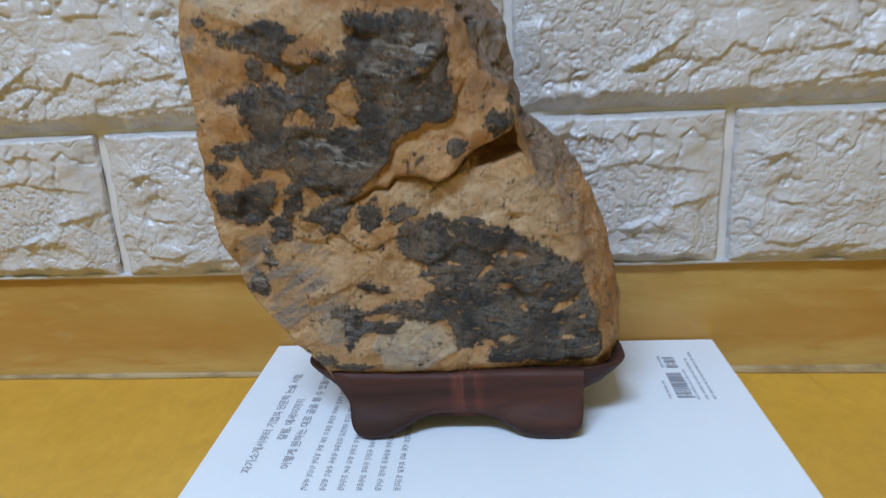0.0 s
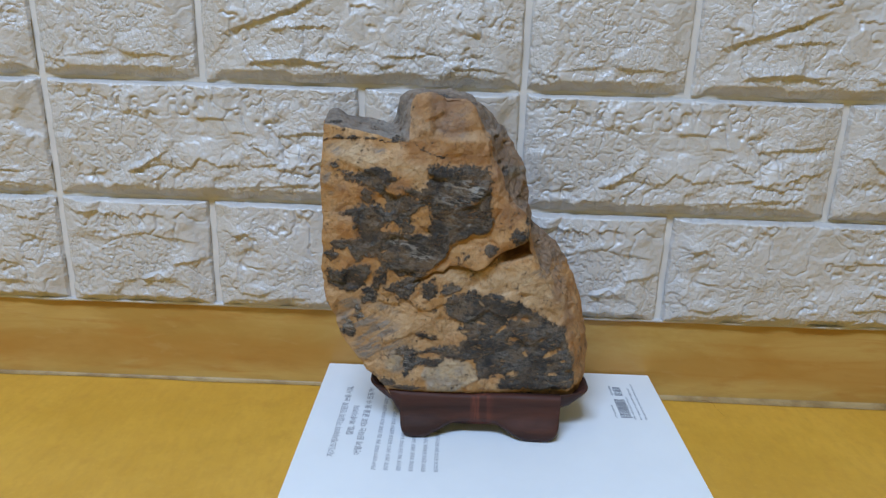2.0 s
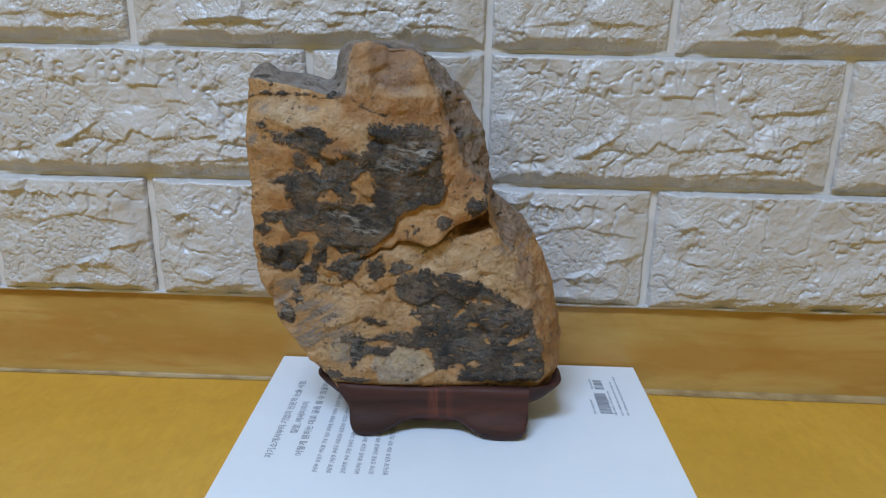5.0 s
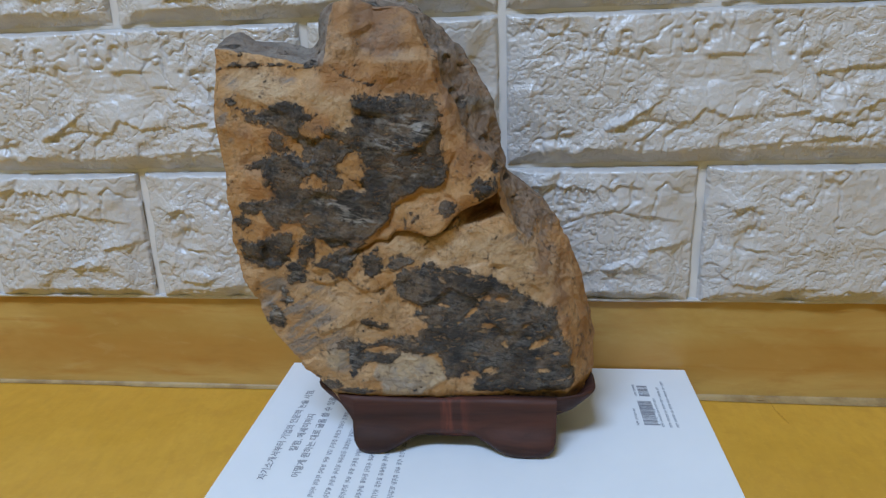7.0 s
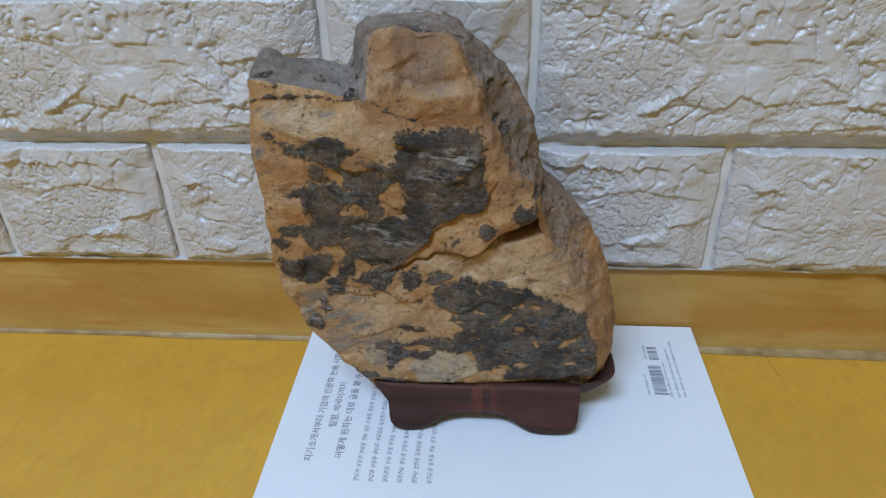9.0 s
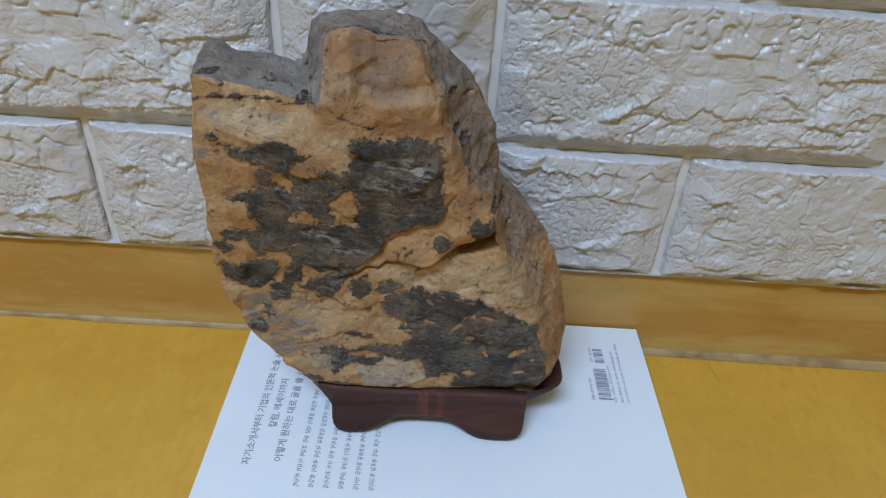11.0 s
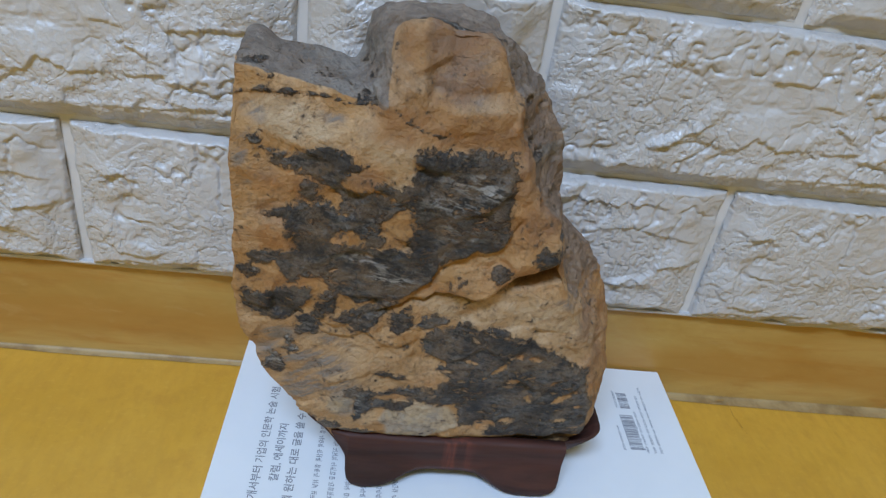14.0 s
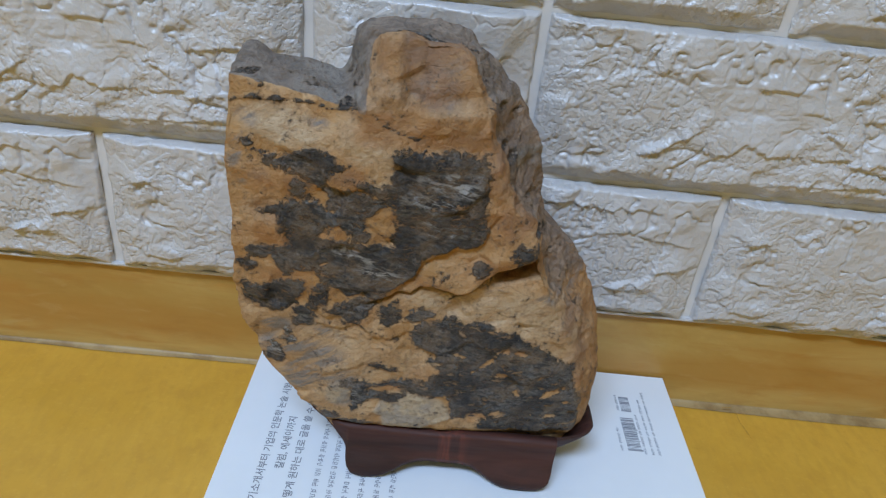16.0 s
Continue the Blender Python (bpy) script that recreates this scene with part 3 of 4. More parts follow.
def stone():
    mesh = stone_body()
    count = len(mesh.vertices)
    co = np.empty(count * 3)
    mesh.vertices.foreach_get("co", co)
    co = co.reshape(-1, 3)
    edges = np.empty(len(mesh.edges) * 2, dtype=np.int64)
    mesh.edges.foreach_get("vertices", edges)
    edges = edges.reshape(-1, 2)
    degree = np.bincount(edges.ravel(), minlength=count)[:, None]

    def relax(values, times):
        for _ in range(times):
            total = np.zeros_like(values)
            np.add.at(total, edges[:, 0], values[edges[:, 1]])
            np.add.at(total, edges[:, 1], values[edges[:, 0]])
            values = 0.5 * values + 0.5 * total / degree
        return values

    def normals():
        mesh.vertices.foreach_set("co", co.ravel())
        mesh.update()
        n = np.empty(count * 3)
        mesh.vertices.foreach_get("normal", n)
        return n.reshape(-1, 3)

    co = relax(co, 5)
    nor = relax(normals(), 6)
    x, y, z = co.T.copy()
    ahead = smooth(0.25, 0.7, -nor[:, 1])
    above = smooth(0.25, 0.7, nor[:, 2]) * smooth(0.17, 0.19, z)
    shelf = 1 - smooth(0.0, 0.024, y)
    # bow of the front, the lip and the cap
    lean = front_face(x, z)
    wob = fbm(co, 0.014, 4, 3)
    lip = lip_line(x + 0.0008 * wob) + 0.0007 * fbm(co, 0.006, 3, 8)
    below = lip - z
    under = smooth(-0.0002, 0.0005, below)
    recess = under * (0.0030 * smooth(-0.034, -0.01, x) * np.exp(-np.clip(below, 0, 1) / 0.016) + 0.0008 * smooth(-0.05, -0.035, x) * np.exp(-np.clip(below, 0, 1) / 0.008))
    hollow = under * smooth(0.003, 0.013, x) * smooth(0.1275, 0.1300, z - 0.25 * np.clip(x, 0, 1) + 0.0010 * wob) * smooth(0.029, 0.018, x)
    recess += 0.0140 * hollow
    recess += 0.0030 * np.exp(-((below - 0.0006) / 0.0009) ** 2) * smooth(-0.044, -0.036, x) * smooth(0.024, 0.018, x)
    ledge = flake_line(x) + 0.0008 * wob - z
    recess += 0.0011 * smooth(-0.0002, 0.0004, ledge) * np.exp(-np.clip(ledge, 0, 1) / 0.006) * smooth(-0.064, -0.058, x) * smooth(-0.016, -0.022, x)
    bulge = -0.0020 * np.exp(-((below + 0.006) / 0.008) ** 2) * smooth(-0.03, 0.0, x)
    cap_line = 0.183 - 0.10 * (x + 0.045) + 0.002 * wob
    cap = smooth(-0.001, 0.006, z - cap_line) * smooth(-0.052, -0.044, x)
    # broken facets on the cap, which leans back
    fx, fz = x + 0.0012 * wob, z + 0.0012 * fbm(co, 0.011, 3, 15)
    left_facet = smooth(-0.0300, -0.0340, fx + 0.12 * (fz - 0.20))
    middle_facet = (1 - left_facet) * smooth(0.0, 0.0026, fz - np.interp(fx, [-0.034, -0.024, -0.021, -0.011], [0.2005, 0.1975, 0.1955, 0.1965])) * smooth(-0.0075, -0.0105, fx)
    left_lean = 0.0008 + 0.62 * np.clip(fz - 0.2015, 0, 0.018)
    right_lean = 0.0012 + 0.0052 * smooth(0.1960, 0.2015, fz) + 0.38 * np.clip(fz - 0.203, 0, 0.018)
    hood = cap * (left_lean * left_facet + right_lean * (1 - left_facet) + 0.0008 * middle_facet + 0.0050 * smooth(-0.0395, -0.0440, x) * smooth(0.197, 0.201, z) + 0.0020 * smooth(-0.011, -0.002, x))
    hood += (0.0066 * smooth(0.184, 0.197, z) + 0.3 * np.clip(z - 0.197, 0, 0.006)) * smooth(-0.0435, -0.050, x)
    # the dark plate stands proud of the strip below it
    strip = smooth(0.0006, -0.0004, z - crust_edge(x + 0.0006 * wob) - 0.0006 * fbm(co, 0.005, 3, 19)) * smooth(-0.0002, 0.0005, z - lip) * smooth(-0.034, -0.026, x) * smooth(0.006, 0.001, x)
    recess += 0.0018 * strip * np.exp(-np.clip(crust_edge(x) - z, 0, 1) / 0.012)
    # rounded away towards the foot
    recess += 0.0045 * smooth(0.052, 0.041, z)
    y2 = y + lean + ((recess + bulge) * ahead + hood) * shelf
    side = np.maximum(np.clip(1 - ahead, 0, 1) * smooth(-0.06, -0.04, x), smooth(0.002, 0.009, y) * smooth(-0.06, -0.04, x))
    push = 0.0013 * fbm(co, 0.026, 3, 21) * (0.6 + side) + 0.0006 * fbm(co, 0.006, 4, 31)
    sharp = 1 - np.abs(fbm(co, 0.011, 5, 91, 0.6)) * 2
    push += 0.0007 * sharp * (0.55 + 0.45 * fbm(co, 0.03, 2, 95))
    push += chips(co + 0.002 * np.stack([wob, wob, -wob], 1), 0.011, 0.065, 5, 0.0005) * (0.6 + 0.5 * ahead)
    crumb = np.abs(fbm(co, 0.007, 4, 41))
    push += side * (0.0004 - 0.0019 * crumb) * smooth(0.05, 0.11, z)
    flakes = fbm(np.stack([x * 0.9 + z * 0.35, y, z * 1.15 - x * 0.4], 1), 0.017, 3, 51)
    step = flakes * 4
    push += ahead * 0.0013 * (np.floor(step) + smooth(0.35, 0.65, step - np.floor(step))) / 4
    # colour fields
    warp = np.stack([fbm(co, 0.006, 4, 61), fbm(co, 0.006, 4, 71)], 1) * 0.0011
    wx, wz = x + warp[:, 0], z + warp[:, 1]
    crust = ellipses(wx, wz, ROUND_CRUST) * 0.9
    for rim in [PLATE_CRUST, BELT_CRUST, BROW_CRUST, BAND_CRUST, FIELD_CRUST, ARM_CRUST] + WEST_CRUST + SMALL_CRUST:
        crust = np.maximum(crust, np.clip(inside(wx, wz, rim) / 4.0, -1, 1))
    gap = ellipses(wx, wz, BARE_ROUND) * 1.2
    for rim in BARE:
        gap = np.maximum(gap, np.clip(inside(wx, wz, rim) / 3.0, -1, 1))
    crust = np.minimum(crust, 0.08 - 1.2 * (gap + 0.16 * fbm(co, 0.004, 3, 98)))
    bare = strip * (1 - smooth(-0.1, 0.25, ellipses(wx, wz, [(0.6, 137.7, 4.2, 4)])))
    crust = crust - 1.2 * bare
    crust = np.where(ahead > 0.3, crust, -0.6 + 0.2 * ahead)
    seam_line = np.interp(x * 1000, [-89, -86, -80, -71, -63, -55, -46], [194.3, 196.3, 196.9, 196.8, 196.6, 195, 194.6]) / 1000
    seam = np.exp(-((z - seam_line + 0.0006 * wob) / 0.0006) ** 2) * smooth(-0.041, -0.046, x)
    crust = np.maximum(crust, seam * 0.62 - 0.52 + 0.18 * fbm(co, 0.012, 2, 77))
    # dark clefts: behind the cap's edge, under the cap, on the shelf, and two holes in the east side
    cleft = np.exp(-((y - 0.0066 - 0.0014 * wob) / 0.0014) ** 2) * smooth(0.205, 0.212, z) * smooth(-0.043, -0.038, x) * smooth(-0.35, 0.05, fbm(co, 0.012, 2, 87))
    base = np.exp(-((z - np.interp(x * 1000, [-42, -38, -32, -25], [196, 192, 189.5, 187.5]) / 1000 - 0.0006 * wob) / 0.00045) ** 2) * smooth(-0.043, -0.041, x) * smooth(-0.024, -0.028, x)
    # marks: darker ovals on the shelf and low at the foot
    marks = ellipses(x, z, [(-82.5, 203.4, 4, 0.8), (-50, 196.2, 3.6, 1.3), (-80, 197, 2.4, 0.8), (-72, 196.9, 3.4, 0.9), (-56, 53, 5, 3), (-44, 49.5, 9, 2.4)]) + 0.15 * wob
    holes = ellipses(x, z, [(1.4, 196.5, 2.1, 2), (7.2, 193.5, 2.4, 0.9), (6.6, 179.5, 2.2, 3), (3.2, 184, 1.8, 1.6), (19, 153, 1.8, 2.6), (14, 164, 2.4, 1.2), (24, 146, 2, 1.2), (27, 137.5, 2.2, 0.8)]) * smooth(0.0, 0.004, y)
    push -= 0.0016 * smooth(0.0, 0.4, holes) + 0.0007 * cleft + 0.0008 * base
    # shade inside the clefts and holes is painted in with the crust colour
    crust = np.maximum(crust, np.maximum(np.maximum(cleft * 1.3, base * 0.8) - 0.6, np.where(np.maximum(marks, holes) > 0.02, np.maximum(marks, holes) * 0.9 - 0.1, -1.0)))
    east = smooth(0.0025, 0.0085, y + 0.002 * wob) * smooth(-0.03, -0.01, x)
    grey = np.clip(np.maximum(above * smooth(0.002, 0.008, y), east * (0.30 + 0.60 * smooth(0.110, 0.130, z))), 0, 1) * (0.85 + 0.3 * wob)
    brow = np.interp(x * 1000, [-90, -84, -79, -72, -63, -53], [203.4, 202.2, 201.2, 200, 198.4, 195.6]) / 1000
    grey = np.maximum(grey, smooth(-0.0008, 0.0016, z - brow + 0.0014 * wob) * smooth(-0.042, -0.046, x))
    smoke = np.clip(0.12 + 2.3 * ellipses(wx, wz, [(-66, 91.8, 22, 8), (-60, 81, 18, 8), (-68, 74, 9, 7), (-50.5, 68, 8, 9), (-23, 62, 10, 6), (-58, 101.8, 12, 3), (-12, 153.7, 13, 4), (-84.5, 168.7, 3, 2), (-82.5, 190.6, 5, 3), (-59.5, 191, 4, 2), (-86, 178.6, 2.4, 8),
                                                  (33, 122.6, 12, 3), (-14, 173, 14, 4), (-20, 165.4, 10, 3), (-44, 141, 12, 3), (-37, 133.6, 10, 3), (-75.6, 104.5, 8, 5)], -12), 0, 1)
    pale = np.maximum(ellipses(wx, wz, [(20, 115, 27, 12), (-8, 119, 22, 8), (36, 103.6, 10, 14), (-19.5, 63, 15, 9), (-41.5, 185, 12, 9), (-71, 189, 18, 7), (-36.5, 174, 6, 8)], -16), 0.35 * ellipses(wx, wz, [(-50, 96, 38, 12), (-48.5, 69, 13, 14), (-50, 84, 22, 9)], -25))
    pale = np.clip(0.25 + 1.6 * pale, 0, 1)
    pale = np.maximum(pale, 0.6 * smooth(-0.15, 0.15, crust) * smooth(0.12, 0.11, z))
    brown = np.clip(2 * ellipses(wx, wz, [(24, 95, 14, 7), (-28, 73, 14, 4), (-14, 82, 12, 5), (8, 58, 10, 5)]), 0, 1)
    rust_free = smooth(-0.15, 0.15, crust) * smooth(0.12, 0.11, z) * (1 - brown)
    # cap: pale left facet and ledge, the light they catch painted in
    pale = pale * (1 - cap) + cap * np.clip(0.05 + 0.50 * smooth(0.2090, 0.2065, fz + 0.5 * (fx + 0.0375)) * left_facet * smooth(0.195, 0.198, fz) + 0.6 * smooth(0.0035, 0.0, np.abs(fz - 0.1985)) * smooth(-0.026, -0.022, fx) * smooth(-0.009, -0.012, fx), 0, 1)
    rust = np.clip(0.3 + 1.2 * ellipses(wx, wz, [(-20, 188.7, 20, 6), (10, 160.6, 13, 14), (0, 180, 9, 14), (8, 137, 20, 8), (-29, 129.7, 20, 4), (50, 74, 6, 24), (-71, 169, 14, 9), (-76, 148, 12, 8), (-72, 130, 12, 5), (-46.5, 173, 6, 5), (-15, 157, 17, 8), (-62, 150, 12, 6), (-58, 134, 12, 4)]), 0, 1)
    rust = np.maximum(rust, 0.9 * brown) * (1 - 0.6 * rust_free)
    rust = np.maximum(rust, 0.9 * east * smooth(0.192, 0.162, z))
    rust = np.maximum(rust, cap * (0.55 + 0.35 * smooth(0.1975, 0.1945, fz)))
    smoke = np.maximum(smoke, 0.8 * cap * middle_facet * smooth(-0.012, -0.018, fx))
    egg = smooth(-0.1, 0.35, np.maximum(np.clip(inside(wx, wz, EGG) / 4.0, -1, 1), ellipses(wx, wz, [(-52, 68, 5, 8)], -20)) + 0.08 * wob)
    umber = np.clip(1.4 * ellipses(wx, wz, [(12, 160.5, 9, 12), (3, 178, 6, 14), (-49.5, 173, 7, 4), (14, 135, 10, 4), (46, 94, 6, 20), (40, 111, 6, 10), (-77, 159, 9, 5), (-78, 171, 6, 3), (-70, 146, 5, 3), (-72, 155, 10, 4), (-66, 170, 7, 3), (-12, 190, 12, 5)]), 0, 0.8)
    # cap's sunken middle facet: brown tone, with its shade painted in too
    umber = np.maximum(umber, 0.9 * cap * middle_facet * smooth(-0.010, -0.020, fx + 0.3 * (0.205 - fz)))
    # hollow under the lip: brown, its shade painted into the same colour
    umber = np.maximum(umber, 0.6 * smooth(0.0, 0.3, hollow))
    umber = np.maximum(umber, 0.38 * cap)
    push += 0.0007 * egg * ahead
    push += 0.0005 * smooth(-0.15, 0.15, crust + 0.35 * fbm(co, 0.007, 4, 88)) * ahead
    co = np.stack([x, y2, z], 1) + nor * push[:, None]
    co -= np.array(STONE_AT)
    mesh.vertices.foreach_set("co", co.ravel())
    for key, values in (("crust", crust), ("grey", grey), ("pale", pale), ("rust", rust), ("smoke", smoke), ("egg", egg), ("umber", umber)):
        mesh.attributes.new(key, "FLOAT", "POINT").data.foreach_set("value", values.astype(np.float32))
    mesh.update()
    mesh.name = "viewing_stone"
    ob = link_mesh("viewing_stone", mesh, M_STONE, soft_shade=True)
    ob.location = STONE_AT
    return tagged(ob, "upright ochre stone slab with dark crust, set in a wooden stand", "stone")


stone()


# ---- the carved stand ----
def stand():
    at = Vector((0.0, 0.284, TOP_BOOK))
    root = thing("stone_stand", at, "dark red-brown lacquered wooden stand with four scrolled feet", "stand")

    def apron(name, y0, y1, flip):
        """A board with a sloping end, two bulging feet and an arch between them."""
        foot_x = [-0.0580, -0.0530, -0.0480, -0.0477, -0.0468, -0.0447, -0.0410, -0.0360, -0.0310, -0.0260, -0.0210, -0.0165, -0.0120, 0.0040, 0.0090, 0.0140, 0.0190, 0.0235, 0.0280, 0.0340, 0.0400, 0.0435, 0.0455, 0.0463, 0.0466]
        foot_z = [0.0262, 0.0198, 0.0130, 0.0072, 0.0040, 0.0013, 0.0000, 0.0002, 0.0016, 0.0042, 0.0073, 0.0093, 0.0102, 0.0103, 0.0094, 0.0068, 0.0037, 0.0014, 0.0003, 0.0000, 0.0005, 0.0020, 0.0044, 0.0070, 0.0100]
        cols = 180
        xs = np.concatenate([np.linspace(-0.0580, -0.0440, 40), np.linspace(-0.0436, 0.0436, cols - 64), np.linspace(0.0440, 0.0466, 24)])
        low = np.interp(xs, foot_x, foot_z)
        high = 0.0278 + 0.0004 * np.sin(xs * 90) + 0.0007 * smooth(0.02, 0.045, xs)
        outward = math.copysign(1, y0)
        loop = []
        for k in range(26):
            if k < 16:
                f = k / 15
                z = low + (high - low) * f
                y = y0 + outward * (0.0030 * smooth(0.0175, 0.0065, z) + 0.0026 * smooth(0.0095, 0.0, low) * smooth(0.0190, 0.0040, z) + 0.0004 * smooth(0.012, 0.028, z)) - outward * (0.0024 * smooth(0.0034, 0.0, z - low) + 0.0009 * smooth(0.0010, 0.0, high - z))
            else:
                f = 1 - (k - 16) / 9
                z = low + (high - low) * f
                y = np.full(len(xs), y1) + outward * 0.0006 * smooth(0.001, 0, high - z)
            y = y - outward * np.clip(-0.0470 - xs, 0, 1) * (0.30 + 14 * (high - z)) * (k < 16)
            loop.append(np.stack([-xs if flip else xs, y + 0 * z, z], 1))
        loop.append(loop[0])
        pts = np.stack(loop)
        mesh = grid_mesh(name, pts.reshape(-1, 3), len(xs), len(loop))
        bm = bmesh.new()
        bm.from_mesh(mesh)
        bpy.data.meshes.remove(mesh)
        bmesh.ops.remove_doubles(bm, verts=bm.verts[:], dist=1e-6)
        bmesh.ops.holes_fill(bm, edges=[e for e in bm.edges if e.is_boundary], sides=0)
        bmesh.ops.recalc_face_normals(bm, faces=bm.faces[:])
        return part(name, bm, M_WOOD, root, soft_shade=True)

    apron("front_apron", -0.0218, -0.0165, False)
    apron("back_apron", 0.0165, 0.0218, True)
    bm = bmesh.new()
    box(bm, -0.0220, 0.0150, -0.0155, 0.0155, 0.0046, 0.0130, 0.0012, 2)
    part("base_board", bm, M_WOOD, root)
    # the hollowed dish, with raised round ends
    turns, profile = 96, [(0.0, 0.0150), (0.60, 0.0150), (0.76, 0.0165), (0.87, 0.0205), (0.96, 0.0262), (0.995, 0.0290), (1.0, 0.0300), (0.985, 0.0308), (0.955, 0.0300), (0.86, 0.0245), (0.72, 0.0205), (0.5, 0.0190), (0.0, 0.0188)]
    bm = bmesh.new()
    rings = []
    for r, z in profile:
        ring = []
        for i in range(turns):
            a = 2 * math.pi * i / turns
            c, s = math.cos(a), math.sin(a)
            ends = abs(c) ** 3 * r
            px = -0.0010 + 0.0665 * r * math.copysign(abs(c) ** 0.8, c)
            py = 0.0203 * r * math.copysign(abs(s) ** 0.50, s)
            ring.append(bm.verts.new((px, py, z - 0.0032 + 0.0008 * ends * (z / 0.03))))
        rings.append(ring)
    for a, b in zip(rings, rings[1:]):
        for i in range(turns):
            j = (i + 1) % turns
            bm.faces.new((a[i], a[j], b[j], b[i]))
    bmesh.ops.remove_doubles(bm, verts=bm.verts[:], dist=1e-6)
    bmesh.ops.recalc_face_normals(bm, faces=bm.faces[:])
    part("dish", bm, M_WOOD, root, soft_shade=True)
    return root


stand()


# ---- the book ----
BX0, BX1, BY0, BY1 = -0.1058, 0.1232, 0.1975, 0.3495
INK_Z = TOP_BOOK + 0.00012


def book():
    root = thing("book", ((BX0 + BX1) / 2, (BY0 + BY1) / 2, 0.0), "white paperback lying face down, grey print and barcode showing", "book")
    ox, oy = (BX0 + BX1) / 2, (BY0 + BY1) / 2
    w, d = (BX1 - BX0) / 2, (BY1 - BY0) / 2

    def sheet(name, z0, z1, y0, label):
        bm = bmesh.new()
        box(bm, -w, w, y0, d, z0, z1, 0.0002, 1)
        part(name, bm, M_COVER, root, label)

    sheet("back_cover", TOP_BOOK - 0.0006, TOP_BOOK, -d, "white coated back cover")
    sheet("front_cover", 0.0002, 0.0008, -d, "white coated front cover")
    sheet("spine", 0.0008, TOP_BOOK - 0.0006, d - 0.0006, "white spine")
    rng = random.Random(4)
    bm = bmesh.new()
    low, top, count = 0.0009, TOP_BOOK - 0.00065, 60
    side = [(d - 0.0008, low)]
    for i in range(count + 1):
        side.append((-d + 0.0009 + (0.00045 if i % 2 else 0.0) + rng.uniform(0, 0.0005), low + (top - low) * i / count))
    side.append((d - 0.0008, top))
    ends = [[bm.verts.new((px, y, z)) for y, z in side] for px in (-w + 0.0012, w - 0.0012)]
    for i in range(len(side)):
        j = (i + 1) % len(side)
        bm.faces.new((ends[0][i], ends[0][j], ends[1][j], ends[1][i]))
    bm.faces.new(ends[0][::-1])
    bm.faces.new(ends[1])
    bmesh.ops.recalc_face_normals(bm, faces=bm.faces[:])
    part("page_block", bm, M_PAGES, root, "cream page block in thin layers")

    def printed(words, x, y, size):
        """A printed line: it starts at x, y and runs away from the reader of the scene."""
        data = bpy.data.curves.new("printed_line", "FONT")
        data.body, data.size, data.resolution_u, data.offset = words, size, 2, 0.00006
        rough = new("printed_line_rough", data)
        bpy.context.view_layer.update()
        mesh = bpy.data.meshes.new_from_object(rough.evaluated_get(bpy.context.evaluated_depsgraph_get()))
        wide = max((v.co.x for v in mesh.vertices), default=0)
        bpy.data.objects.remove(rough)
        ob = link_mesh("printed_line", mesh, M_INK, root, "grey printed line")
        ob.location, ob.rotation_euler = (x - ox, y - oy, INK_Z), (0, 0, math.pi / 2)
        return ob, wide

    def fitted(words, x, y0, y1, size):
        ob, wide = printed(words, x, y0, size)
        if wide:
            ob.scale = ((y1 - y0) / wide, 1.0, 1.0)

    fitted("자기소개서부터 기업의 인문학 논술 시험,", -0.0838, 0.2365, 0.3170, 0.0046)
    fitted("칼럼, 에세이까지", -0.0762, 0.2590, 0.2920, 0.0046)
    fitted("어떻게 원하는 대로 글을 쓸 수 있을까?", -0.0690, 0.2390, 0.3160, 0.0046)

    def bars(name, x0, x1, y, y_end, lengths, gap, label, pitch=0.0022):
        """Small print as plain bars, word by word."""
        bm = bmesh.new()
        i = 0
        while y < y_end:
            for _ in range(lengths[i % len(lengths)]):
                for k in range(7):
                    u, v = (k % 4) * 0.24 + rng.uniform(0, 0.06), (k // 4) * 0.42 + rng.uniform(0, 0.08)
                    if rng.random() < 0.5:
                        u1, v1 = u + 0.13, min(0.86, v + rng.uniform(0.30, 0.50))
                    else:
                        u1, v1 = min(1.0, u + rng.uniform(0.25, 0.55)), v + 0.13
                    box(bm, x0 + (x1 - x0) * u, x0 + (x1 - x0) * u1, y + pitch * v, y + pitch * v1, 0, 0.00008)
                y += pitch
            y += gap
            i += 1
        ob = tagged(part(name, bm, M_SMALL, root, label), kind="stuff")
        ob.location = (-ox, -oy, INK_Z - 0.00006)

    for i in range(6):
        x = -0.0583 + i * 0.00695
        ends = [rng.choice((2, 3, 3, 4)) for _ in range(7)]
        bars("print_bar", x - 0.0027, x, 0.2262, 0.316 if i < 5 else 0.300, ends, 0.0011, "small grey print", 0.0024)
    # barcode: stripes across the reading direction
    for x0, x1, y, y_end in ((0.0912, 0.0982, 0.2905, 0.3130), (0.0932, 0.0986, 0.3185, 0.3295)):
        bm = bmesh.new()
        while y < y_end:
            a = rng.choice((0.0003, 0.0003, 0.0006, 0.0009))
            box(bm, x0, x1 + (0.0008 if rng.random() < 0.12 else 0), y, y + a, 0, 0.00008)
            y += a + rng.choice((0.0003, 0.0003, 0.0006, 0.0007))
        ob = tagged(part("barcode", bm, M_INK, root, "dark barcode stripes"), kind="stuff")
        ob.location = (-ox, -oy, INK_Z - 0.00006)
    for x, y0, y1 in ((0.0890, 0.2900, 0.3040), (0.0922, 0.3190, 0.3300), (0.1008, 0.2890, 0.3130), (0.1045, 0.2890, 0.3270), (0.1078, 0.2890, 0.3310)):
        bars("print_bar", x - 0.0014, x, y0, y1, [3, 5, 2, 4], 0.0010, "small grey print", 0.0014)
    return root


book()


